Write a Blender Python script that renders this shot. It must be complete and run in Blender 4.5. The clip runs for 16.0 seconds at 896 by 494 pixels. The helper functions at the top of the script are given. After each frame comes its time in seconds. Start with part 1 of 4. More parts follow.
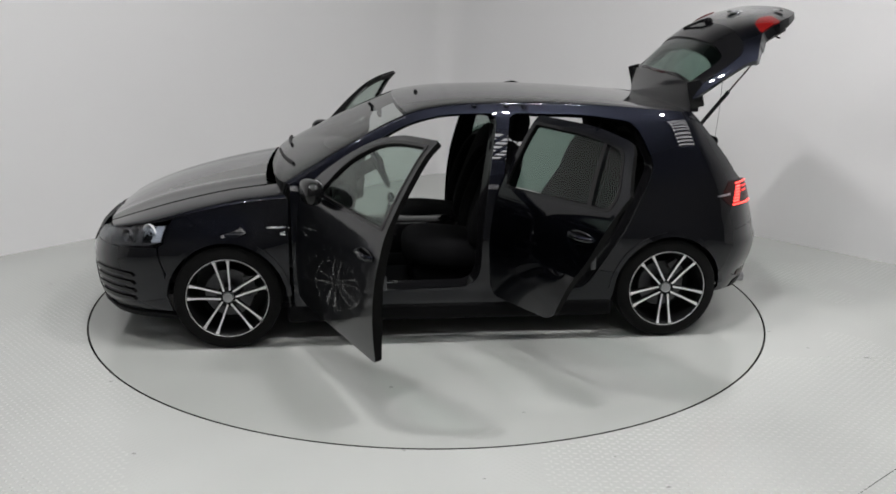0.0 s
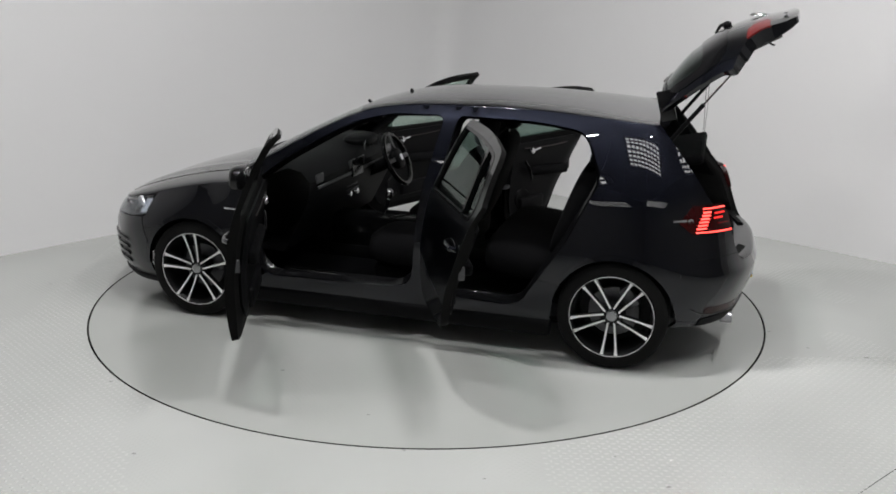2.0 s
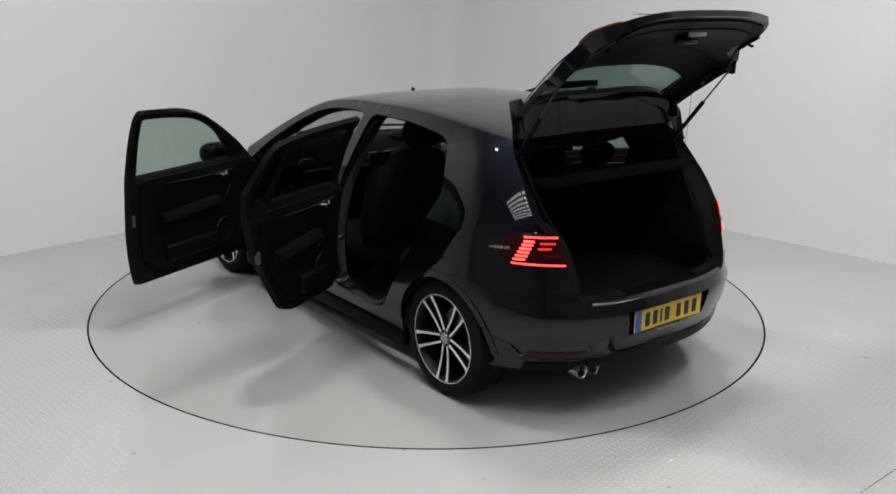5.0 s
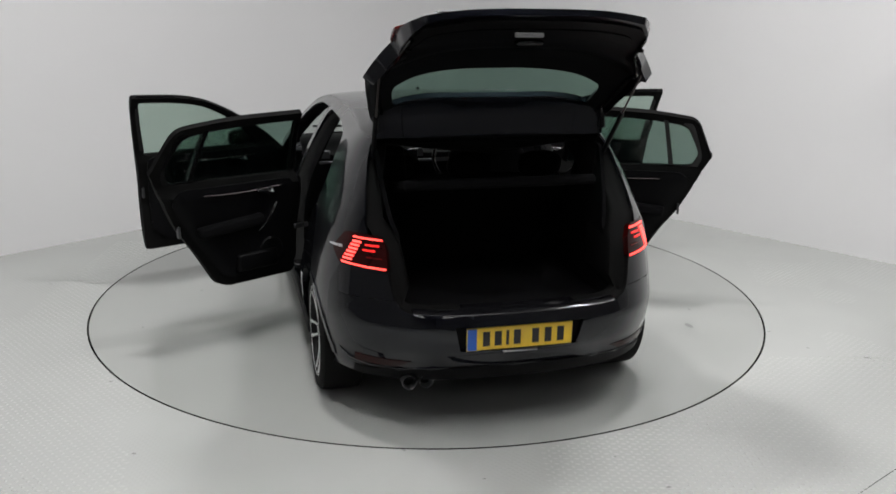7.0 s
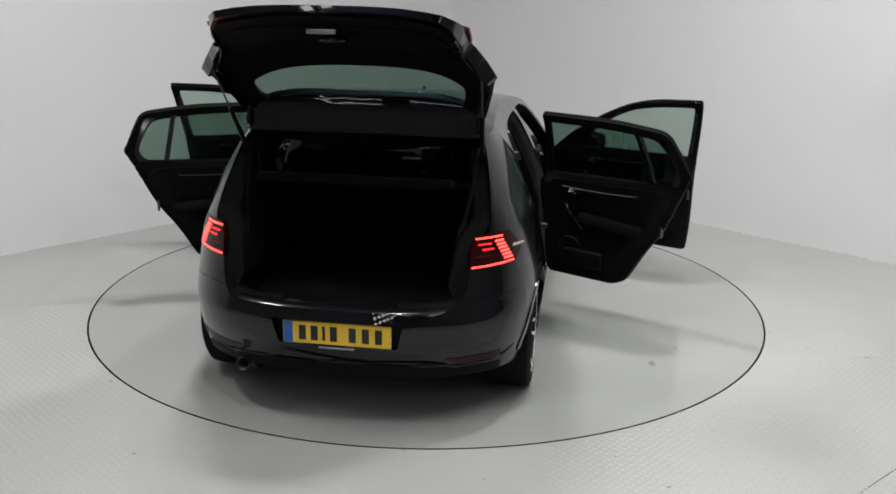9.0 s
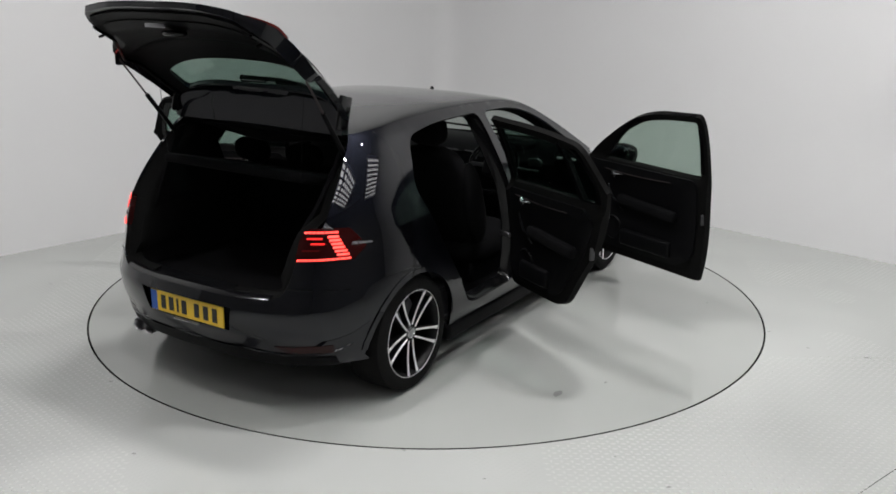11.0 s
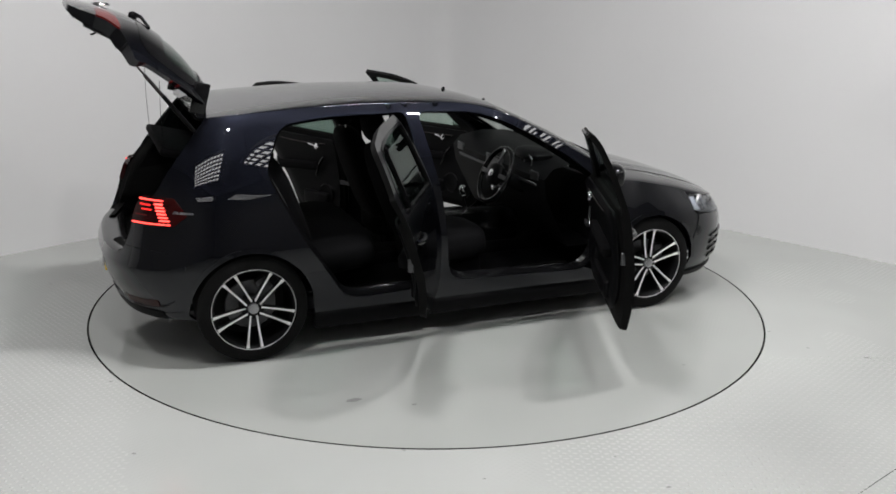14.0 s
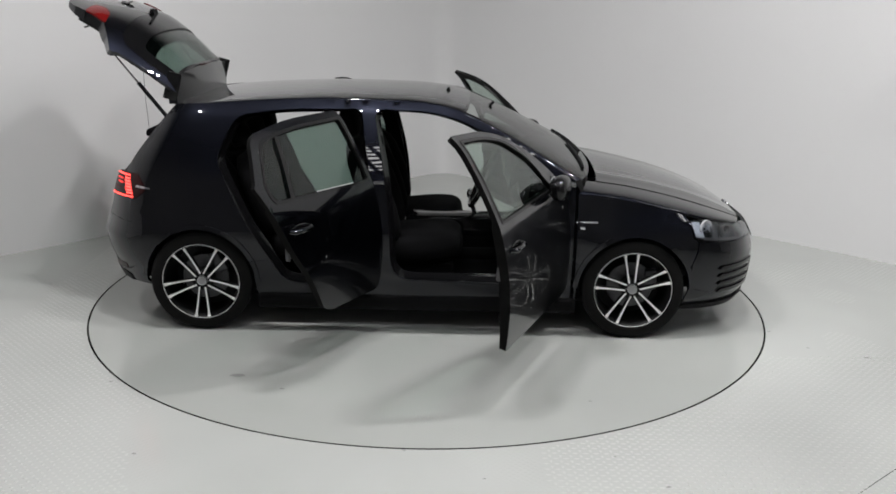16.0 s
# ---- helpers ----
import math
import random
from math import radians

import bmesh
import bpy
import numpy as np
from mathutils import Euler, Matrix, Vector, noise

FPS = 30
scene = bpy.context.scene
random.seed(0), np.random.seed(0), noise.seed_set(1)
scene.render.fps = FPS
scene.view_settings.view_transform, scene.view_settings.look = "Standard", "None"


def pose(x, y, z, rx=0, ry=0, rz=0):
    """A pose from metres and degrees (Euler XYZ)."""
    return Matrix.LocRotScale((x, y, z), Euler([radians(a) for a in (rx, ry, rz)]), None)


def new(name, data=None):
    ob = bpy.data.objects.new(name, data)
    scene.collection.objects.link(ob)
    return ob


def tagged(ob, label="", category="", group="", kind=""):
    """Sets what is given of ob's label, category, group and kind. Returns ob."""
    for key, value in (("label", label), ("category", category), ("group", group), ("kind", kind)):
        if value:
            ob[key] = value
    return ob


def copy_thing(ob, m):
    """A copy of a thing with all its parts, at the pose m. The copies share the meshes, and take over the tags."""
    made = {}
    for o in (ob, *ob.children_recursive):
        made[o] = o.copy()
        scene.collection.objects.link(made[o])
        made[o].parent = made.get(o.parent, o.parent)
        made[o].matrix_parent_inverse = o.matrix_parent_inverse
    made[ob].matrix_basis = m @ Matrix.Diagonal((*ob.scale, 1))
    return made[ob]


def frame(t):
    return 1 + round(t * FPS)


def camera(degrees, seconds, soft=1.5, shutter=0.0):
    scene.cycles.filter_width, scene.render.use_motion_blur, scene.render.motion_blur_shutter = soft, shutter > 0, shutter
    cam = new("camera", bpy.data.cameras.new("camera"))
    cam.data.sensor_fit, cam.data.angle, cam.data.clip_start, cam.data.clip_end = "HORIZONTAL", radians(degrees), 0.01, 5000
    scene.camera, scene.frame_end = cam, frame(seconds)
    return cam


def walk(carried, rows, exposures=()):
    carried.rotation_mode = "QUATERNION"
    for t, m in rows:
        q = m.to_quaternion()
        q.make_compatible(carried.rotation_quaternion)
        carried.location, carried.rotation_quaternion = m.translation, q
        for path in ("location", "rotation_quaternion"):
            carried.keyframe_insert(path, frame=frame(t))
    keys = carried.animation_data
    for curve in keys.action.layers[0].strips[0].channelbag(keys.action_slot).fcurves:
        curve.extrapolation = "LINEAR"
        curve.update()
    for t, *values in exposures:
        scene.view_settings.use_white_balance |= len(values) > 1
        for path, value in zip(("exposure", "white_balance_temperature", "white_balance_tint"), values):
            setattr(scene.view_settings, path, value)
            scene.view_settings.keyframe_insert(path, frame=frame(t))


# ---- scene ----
cam = camera(53.35, 16.0, soft=1.7)
EYE = pose(0.0, -5.9504, 2.0451, 90 - 16.085, 0, -1.219) @ pose(0, 0, 0, 0, 0, 0.953)
walk(cam, [(0.0, EYE), (16.0, EYE)])

HEAD0, SPIN = 185.585, -11.7174      # the table's heading at the start, degrees per second
CX, CY = -0.0522, 0.0689             # the car's middle on the table


# ---- light ----
world = bpy.data.worlds.new("world")
scene.world = world
world.use_nodes = True
world.node_tree.nodes["Background"].inputs[0].default_value = (0.8, 0.85, 0.9, 1)
world.node_tree.nodes["Background"].inputs[1].default_value = 0.02
scene.view_settings.exposure = 0.0

CEIL = 5.6
HUNG = 3.58                          # height of the lattice lamps


# ---- materials ----
def material(name, color, rough=0.5, metal=0.0, coat=0.0, var=0.0, scale=8.0, bump=0.0, bscale=60.0, emit=None, power=0.0,
             alpha=1.0, transmission=0.0, rvar=0.0, spec=0.5):
    m = bpy.data.materials.new(name)
    m.use_nodes = True
    nt = m.node_tree
    b = nt.nodes["Principled BSDF"]
    b.inputs["Base Color"].default_value = (*color, 1)
    b.inputs["Roughness"].default_value = rough
    b.inputs["Metallic"].default_value = metal
    b.inputs["Coat Weight"].default_value = coat
    b.inputs["Coat Roughness"].default_value = 0.015
    b.inputs["Transmission Weight"].default_value = transmission
    b.inputs["Specular IOR Level"].default_value = spec
    if emit:
        b.inputs["Emission Color"].default_value = (*emit, 1)
        b.inputs["Emission Strength"].default_value = power
    co = nt.nodes.new("ShaderNodeTexCoord")
    if var or rvar:
        n = nt.nodes.new("ShaderNodeTexNoise")
        n.inputs["Scale"].default_value = scale
        n.inputs["Detail"].default_value = 6
        nt.links.new(co.outputs["Object"], n.inputs["Vector"])
        if var:
            r = nt.nodes.new("ShaderNodeMixRGB")
            r.inputs[1].default_value = (*[c * (1 - var) for c in color], 1)
            r.inputs[2].default_value = (*[min(1, c * (1 + var)) for c in color], 1)
            nt.links.new(n.outputs["Fac"], r.inputs[0])
            nt.links.new(r.outputs[0], b.inputs["Base Color"])
        if rvar:
            mr = nt.nodes.new("ShaderNodeMapRange")
            mr.inputs["To Min"].default_value = max(0.02, rough - rvar)
            mr.inputs["To Max"].default_value = min(1, rough + rvar)
            nt.links.new(n.outputs["Fac"], mr.inputs["Value"])
            nt.links.new(mr.outputs[0], b.inputs["Roughness"])
    if bump:
        n2 = nt.nodes.new("ShaderNodeTexNoise")
        n2.inputs["Scale"].default_value = bscale
        n2.inputs["Detail"].default_value = 4
        nt.links.new(co.outputs["Object"], n2.inputs["Vector"])
        bp = nt.nodes.new("ShaderNodeBump")
        bp.inputs["Strength"].default_value = bump
        bp.inputs["Distance"].default_value = 0.002
        nt.links.new(n2.outputs["Fac"], bp.inputs["Height"])
        nt.links.new(bp.outputs[0], b.inputs["Normal"])
    return m


def glass(name, color, rough=0.0):
    m = bpy.data.materials.new(name)
    m.use_nodes = True
    nt = m.node_tree
    nt.nodes.remove(nt.nodes["Principled BSDF"])
    tr = nt.nodes.new("ShaderNodeBsdfTransparent")
    tr.inputs[0].default_value = (*color, 1)
    gl = nt.nodes.new("ShaderNodeBsdfGlossy")
    gl.inputs["Roughness"].default_value = 0.01
    lw = nt.nodes.new("ShaderNodeLayerWeight")
    lw.inputs["Blend"].default_value = 0.5
    pw = nt.nodes.new("ShaderNodeMath")
    pw.operation = "POWER"
    pw.inputs[1].default_value = 4.0
    nt.links.new(lw.outputs["Facing"], pw.inputs[0])
    fr = nt.nodes.new("ShaderNodeMapRange")
    fr.inputs["To Min"].default_value = 0.035
    fr.inputs["To Max"].default_value = 0.9
    nt.links.new(pw.outputs[0], fr.inputs["Value"])
    mx = nt.nodes.new("ShaderNodeMixShader")
    nt.links.new(fr.outputs[0], mx.inputs[0])
    nt.links.new(tr.outputs[0], mx.inputs[1])
    nt.links.new(gl.outputs[0], mx.inputs[2])
    nt.links.new(mx.outputs[0], nt.nodes["Material Output"].inputs[0])
    return m


def floor_material(name, patchy, relief, grain, rough, pale=1.0):
    """Pale grey paint on chequered steel plate: raised studs, worn flat in patches."""
    m = material(name, (0.40, 0.41, 0.40), rough=0.3, spec=0.4)
    nt = m.node_tree
    b = nt.nodes["Principled BSDF"]
    co = nt.nodes.new("ShaderNodeTexCoord")
    mp = nt.nodes.new("ShaderNodeMapping")
    mp.inputs["Rotation"].default_value = (0, 0, radians(44))
    nt.links.new(co.outputs["Object"], mp.inputs["Vector"])
    # studs: two crossed sets of short ridges
    sep = nt.nodes.new("ShaderNodeSeparateXYZ")
    nt.links.new(mp.outputs[0], sep.inputs[0])

    def mathn(op, a, bb=None):
        n = nt.nodes.new("ShaderNodeMath")
        n.operation = op
        for i, v in enumerate((a, bb)):
            if v is None:
                continue
            if isinstance(v, (int, float)):
                n.inputs[i].default_value = v
            else:
                nt.links.new(v, n.inputs[i])
        return n.outputs[0]
    k = 2 * math.pi / 0.05
    sx = mathn("SINE", mathn("MULTIPLY", sep.outputs[0], k))
    sy = mathn("SINE", mathn("MULTIPLY", sep.outputs[1], k))
    prod = mathn("MULTIPLY", sx, sy)
    stud = mathn("SMOOTH_MAX", mathn("SUBTRACT", mathn("ABSOLUTE", prod), 0.45), 0.0)
    n = nt.nodes.new("ShaderNodeTexNoise")
    n.inputs["Scale"].default_value = 0.9
    n.inputs["Detail"].default_value = 3
    nt.links.new(co.outputs["Object"], n.inputs["Vector"])
    ramp = nt.nodes.new("ShaderNodeMapRange")
    ramp.inputs["From Min"].default_value = patchy[0]
    ramp.inputs["From Max"].default_value = patchy[1]
    nt.links.new(n.outputs["Fac"], ramp.inputs["Value"])
    fine = nt.nodes.new("ShaderNodeTexNoise")
    fine.inputs["Scale"].default_value = 18
    fine.inputs["Detail"].default_value = 5
    nt.links.new(co.outputs["Object"], fine.inputs["Vector"])
    h = mathn("ADD", mathn("MULTIPLY", stud, ramp.outputs[0]), mathn("MULTIPLY", fine.outputs["Fac"], grain))
    bp = nt.nodes.new("ShaderNodeBump")
    bp.inputs["Strength"].default_value = 1.0
    bp.inputs["Distance"].default_value = relief
    nt.links.new(h, bp.inputs["Height"])
    nt.links.new(bp.outputs[0], b.inputs["Normal"])
    # colour: broad faint stains
    big = nt.nodes.new("ShaderNodeTexNoise")
    big.inputs["Scale"].default_value = 0.8
    big.inputs["Detail"].default_value = 2.5
    big.inputs["Roughness"].default_value = 0.5
    nt.links.new(co.outputs["Object"], big.inputs["Vector"])
    mix = nt.nodes.new("ShaderNodeMixRGB")
    mix.inputs[1].default_value = (0.335 * pale, 0.345 * pale, 0.333 * pale, 1)
    mix.inputs[2].default_value = (0.425 * pale, 0.436 * pale, 0.422 * pale, 1)
    nt.links.new(big.outputs["Fac"], mix.inputs[0])
    nt.links.new(mix.outputs[0], b.inputs["Base Color"])
    b.inputs["Coat Weight"].default_value = 0.0
    b.inputs["Roughness"].default_value = rough
    return m


WALL = material("white_wall_paint", (0.71, 0.71, 0.713), rough=0.6, var=0.02, scale=1.2, bump=0.15, bscale=25)
UNSEEN_WALL = material("unseen_dark_grey_wall", (0.20, 0.20, 0.204), rough=0.8, var=0.08, scale=2)
CEILING = material("unseen_grey_ceiling", (0.14, 0.14, 0.143), rough=0.8, var=0.08, scale=3)
PLATE = floor_material("painted_floor_plate", (0.50, 0.75), 0.003, 0.06, 0.16)
STUD = material("painted_stud", (0.42, 0.43, 0.415), rough=0.08, var=0.08, scale=40, spec=0.6)
DISC = floor_material("painted_turntable", (0.54, 0.72), 0.0022, 0.02, 0.07, 0.86)
GROOVE = material("dark_gap", (0.008, 0.008, 0.008), rough=1.0, var=0.2, scale=30, spec=0.0)
PAINT = material("dark_metallic_paint", (0.0054, 0.0061, 0.0096), rough=0.38, metal=1.0, coat=1.0, var=0.3, scale=900, spec=0.0)
PAINT.node_tree.nodes["Principled BSDF"].inputs["Coat IOR"].default_value = 1.46
GLOSS = material("gloss_black", (0.004, 0.004, 0.0045), rough=0.12, coat=0.0, spec=0.35, var=0.1, scale=20)
TRIM = material("black_plastic", (0.0025, 0.0025, 0.003), rough=0.5, var=0.15, scale=30, bump=0.2, bscale=300, spec=0.09)
CLOTH = material("dark_cloth", (0.0035, 0.0035, 0.004), rough=0.95, var=0.3, scale=200, bump=0.5, bscale=400, spec=0.08)
RUBBER = material("tyre_rubber", (0.006, 0.006, 0.006), rough=0.75, var=0.2, scale=40, bump=0.3, bscale=120, spec=0.12)
SILVER = material("machined_alloy", (0.80, 0.80, 0.80), rough=0.38, metal=0.3, var=0.05, scale=60, rvar=0.06)
DARKALLOY = material("black_alloy", (0.004, 0.004, 0.0045), rough=0.45, var=0.1, scale=30, spec=0.2)
STEEL = material("brake_steel", (0.10, 0.10, 0.105), rough=0.4, metal=0.9, var=0.2, scale=60)
SEAL_SHADE = material("rubber_and_edge_shade", (0.004, 0.004, 0.004), rough=0.7, var=0.2, scale=20, spec=0.07)
SILL = material("satin_black_plastic", (0.006, 0.006, 0.007), rough=0.16, var=0.15, scale=60, bump=0.08, bscale=200)
STRIP = material("satin_dark_metal", (0.06, 0.05, 0.05), rough=0.35, metal=0.8, var=0.1, scale=30)
PIPE = material("dull_steel_pipe", (0.34, 0.34, 0.35), rough=0.3, metal=1.0, var=0.2, scale=40)
REFLECT = material("lamp_reflector", (0.85, 0.86, 0.88), rough=0.22, metal=0.55, var=0.03, scale=20)
CHROME = material("chrome", (0.75, 0.76, 0.78), rough=0.12, metal=1.0, var=0.03, scale=20)
RED = material("red_plastic", (0.11, 0.004, 0.004), rough=0.15, coat=0.0, spec=0.4, var=0.1, scale=30)
DARKRED = material("dark_red_lens", (0.020, 0.0008, 0.0008), rough=0.2, coat=0.0, spec=0.25, var=0.1, scale=40)
GLOW = material("lit_red_lamp", (0.6, 0.02, 0.01), rough=0.3, emit=(1.0, 0.022, 0.022), power=1.3)
HOT = material("lit_red_lamp_core", (0.8, 0.1, 0.08), rough=0.3, emit=(1.0, 0.055, 0.045), power=3.4)
YELLOW = material("yellow_plate", (0.80, 0.52, 0.02), rough=0.35, coat=0.3, var=0.05, scale=30)
BLUE = material("blue_strip", (0.02, 0.10, 0.42), rough=0.35, var=0.05, scale=30)
INK = material("black_ink", (0.01, 0.01, 0.01), rough=0.5, var=0.1, scale=30)
TINT = glass("green_tinted_glass", (0.70, 0.78, 0.735))
DARKGLASS = glass("privacy_glass", (0.45, 0.545, 0.505))
SCREEN = glass("windscreen_glass", (0.72, 0.77, 0.74))
LENS = glass("clear_lens", (0.85, 0.87, 0.9))
PANEL = material("lit_diffuser", (0.9, 0.9, 0.9), rough=0.6, emit=(1.0, 0.985, 0.985), power=9.0)
LAMPFACE = material("lit_spot_face", (0.9, 0.9, 0.9), rough=0.5, emit=(1.0, 0.985, 0.98), power=775)
MARK = material("grey_scuff", (0.16, 0.16, 0.16), rough=0.7, var=0.3, scale=60)
SPECKS = [(2.29, -0.98), (2.58, -1.12), (-0.75, -2.12), (-1.7, -1.53), (0.86, -2.3), (1.27, -1.85), (-1.33, -2.3), (0.25, -2.5), (-2.68, 0.09), (2.15, -0.71), (1.04, -2.56), (-0.11, -2.25)]
LATTICE = material("lamp_lattice", (0.05, 0.05, 0.05), rough=0.6, var=0.1, scale=20)


# ---- mesh helpers ----
def make(name, verts, faces, mat, parent=None, label="", sharp=40):
    me = bpy.data.meshes.new(name)
    me.from_pydata([tuple(v) for v in verts], [], [tuple(f) for f in faces])
    me.materials.append(mat)
    me.polygons.foreach_set("use_smooth", [True] * len(me.polygons))
    me.set_sharp_from_angle(angle=radians(sharp))
    me.update()
    ob = new(name, me)
    if parent is not None:
        ob.parent = parent
    if label:
        ob["label"] = label
    return ob


def join(*pieces):
    V, F = [], []
    for v, f in pieces:
        o = len(V)
        V += [tuple(p) for p in v]
        F += [tuple(i + o for i in q) for q in f]
    return V, F


def mirror(piece):
    v, f = piece
    return [(p[0], -p[1], p[2]) for p in v], [tuple(reversed(q)) for q in f]


def shift(piece, m):
    v, f = piece
    return [tuple(m @ Vector(p)) for p in v], f


def side_of(piece, sgn):
    return piece if sgn > 0 else mirror(piece)


def grid(fn, us, vs, close_u=False):
    """Sheet fn(u, v) over the rows us and columns vs."""
    V = [fn(u, v) for u in us for v in vs]
    n = len(vs)
    F = []
    for i in range(len(us) - (0 if close_u else 1)):
        k = (i + 1) % len(us)
        for j in range(n - 1):
            F.append((i * n + j, i * n + j + 1, k * n + j + 1, k * n + j))
    return V, F


def lathe(profile, n=48, axis="y", spin=360):
    """profile: (radius, along) pairs turned about the axis."""
    V, F = [], []
    for i in range(n):
        a = 2 * math.pi * i / n
        for r, h in profile:
            p = (r * math.cos(a), h, r * math.sin(a)) if axis == "y" else (r * math.cos(a), r * math.sin(a), h)
            V.append(p)
    k = len(profile)
    for i in range(n):
        j = (i + 1) % n
        for q in range(k - 1):
            F.append((i * k + q, i * k + q + 1, j * k + q + 1, j * k + q))
    return V, F


def block(size, bevel=0.01, seg=2, m=None):
    """A box with rounded edges, centred on its own middle."""
    bm = bmesh.new()
    bmesh.ops.create_cube(bm, size=1.0)
    bmesh.ops.scale(bm, vec=size, verts=bm.verts)
    if bevel:
        bmesh.ops.bevel(bm, geom=list(bm.edges), offset=bevel, segments=seg, profile=0.5, affect="EDGES")
    if m is not None:
        bmesh.ops.transform(bm, matrix=m, verts=bm.verts)
    bm.verts.index_update()
    out = [tuple(v.co) for v in bm.verts], [tuple(v.index for v in f.verts) for f in bm.faces]
    bm.free()
    return out


def blob(size, power=2.5, n=20, m=None):
    """A superellipsoid: a soft rounded form."""
    def sp(c):
        return math.copysign(abs(c) ** (2 / power), c)

    def fn(u, v):
        p = Vector((size[0] / 2 * sp(math.cos(v)) * sp(math.cos(u)), size[1] / 2 * sp(math.cos(v)) * sp(math.sin(u)), size[2] / 2 * sp(math.sin(v))))
        return tuple(m @ p) if m is not None else tuple(p)
    return grid(fn, [2 * math.pi * i / n for i in range(n)], [-math.pi / 2 + math.pi * j / (n // 2) for j in range(n // 2 + 1)], close_u=True)


def tube(path, r, n=10, cap=True):
    path = [Vector(p) for p in path]
    V, F = [], []
    for i, p in enumerate(path):
        d = (path[min(i + 1, len(path) - 1)] - path[max(i - 1, 0)]).normalized()
        a = d.orthogonal().normalized() if i == 0 else (last - d * last.dot(d)).normalized()
        last = a
        b = d.cross(a)
        rr = r[i] if isinstance(r, (list, tuple)) else r
        V += [tuple(p + rr * (a * math.cos(2 * math.pi * k / n) + b * math.sin(2 * math.pi * k / n))) for k in range(n)]
    for i in range(len(path) - 1):
        for k in range(n):
            F.append((i * n + k, i * n + (k + 1) % n, (i + 1) * n + (k + 1) % n, (i + 1) * n + k))
    if cap:
        F.append(tuple(reversed(range(n))))
        F.append(tuple((len(path) - 1) * n + k for k in range(n)))
    return V, F


def curve(table, x):
    """A smooth monotone curve through the pairs of the table."""
    if x <= table[0][0]:
        return table[0][1]
    if x >= table[-1][0]:
        return table[-1][1]
    k = max(i for i in range(len(table) - 1) if table[i][0] <= x)

    def sec(i):
        return (table[i + 1][1] - table[i][1]) / (table[i + 1][0] - table[i][0])

    def slope(i):
        if i == 0:
            return sec(0)
        if i == len(table) - 1:
            return sec(i - 1)
        a, b = sec(i - 1), sec(i)
        return 0 if a * b <= 0 else 2 * a * b / (a + b)
    h = table[k + 1][0] - table[k][0]
    t = (x - table[k][0]) / h
    m0, m1 = slope(k) * h, slope(k + 1) * h
    return ((2 * t ** 3 - 3 * t ** 2 + 1) * table[k][1] + (t ** 3 - 2 * t ** 2 + t) * m0 + (-2 * t ** 3 + 3 * t ** 2) * table[k + 1][1] + (t ** 3 - t ** 2) * m1)


def rounded(pts, r, n=5):
    """A closed outline with its corners rounded; r is one radius or one for each corner."""
    out = []
    N = len(pts)
    for i, p in enumerate(pts):
        rad = r[i] if isinstance(r, (list, tuple)) else r
        p, a, b = Vector(p), Vector(pts[i - 1]), Vector(pts[(i + 1) % N])
        da, db = a - p, b - p
        c = min(rad, da.length * 0.45, db.length * 0.45)
        if c < 1e-4:
            out.append(tuple(p))
            continue
        s, e = p + da.normalized() * c, p + db.normalized() * c
        for k in range(n + 1):
            t = k / n
            out.append(tuple((1 - t) ** 2 * s + 2 * t * (1 - t) * p + t * t * e))
    return out


def resample(loop, step):
    out = []
    for i, p in enumerate(loop):
        q = loop[(i + 1) % len(loop)]
        d = math.hypot(q[0] - p[0], q[1] - p[1])
        k = max(1, round(d / step))
        out += [(p[0] + (q[0] - p[0]) * j / k, p[1] + (q[1] - p[1]) * j / k) for j in range(k)]
    return out


def inside(loop, P):
    x, y = P[:, 0], P[:, 1]
    hit = np.zeros(len(P), bool)
    L = np.array(loop)
    for (x0, y0), (x1, y1) in zip(L, np.roll(L, -1, 0)):
        if y0 == y1:
            continue
        hit ^= ((y0 > y) != (y1 > y)) & (x < (x1 - x0) * (y - y0) / (y1 - y0) + x0)
    return hit


def flat_mesh(outline, holes=(), step=0.04):
    """Triangles that fill an outline with holes, with points inside so that it can be bent."""
    from mathutils import geometry
    loops = [resample(outline, step)] + [resample(h, step) for h in holes]
    P, E = [], []
    for lp in loops:
        o = len(P)
        P += lp
        E += [(o + i, o + (i + 1) % len(lp)) for i in range(len(lp))]
    edge = np.array(P)
    lo, hi = edge.min(0), edge.max(0)
    gx, gy = np.meshgrid(np.arange(lo[0] + step / 2, hi[0], step), np.arange(lo[1] + step / 2, hi[1], step))
    gx[::2] += step / 2
    G = np.stack([gx.ravel(), gy.ravel()], 1)
    keep = inside(loops[0], G)
    for h in loops[1:]:
        keep &= ~inside(h, G)
    G = G[keep]
    if len(G):
        d = np.min(np.hypot(G[:, None, 0] - edge[None, :, 0], G[:, None, 1] - edge[None, :, 1]), 1)
        G = G[d > step * 0.5]
    pts = [Vector(p) for p in P] + [Vector(p) for p in G]
    v, _, f, *_ = geometry.delaunay_2d_cdt(pts, E, [], 0, 1e-7)
    c = np.array([[sum(v[i][0] for i in t) / len(t), sum(v[i][1] for i in t) / len(t)] for t in f])
    ok = inside(loops[0], c)
    for h in loops[1:]:
        ok &= ~inside(h, c)
    return [tuple(p) for p in v], [tuple(t) for t, k in zip(f, ok) if k]


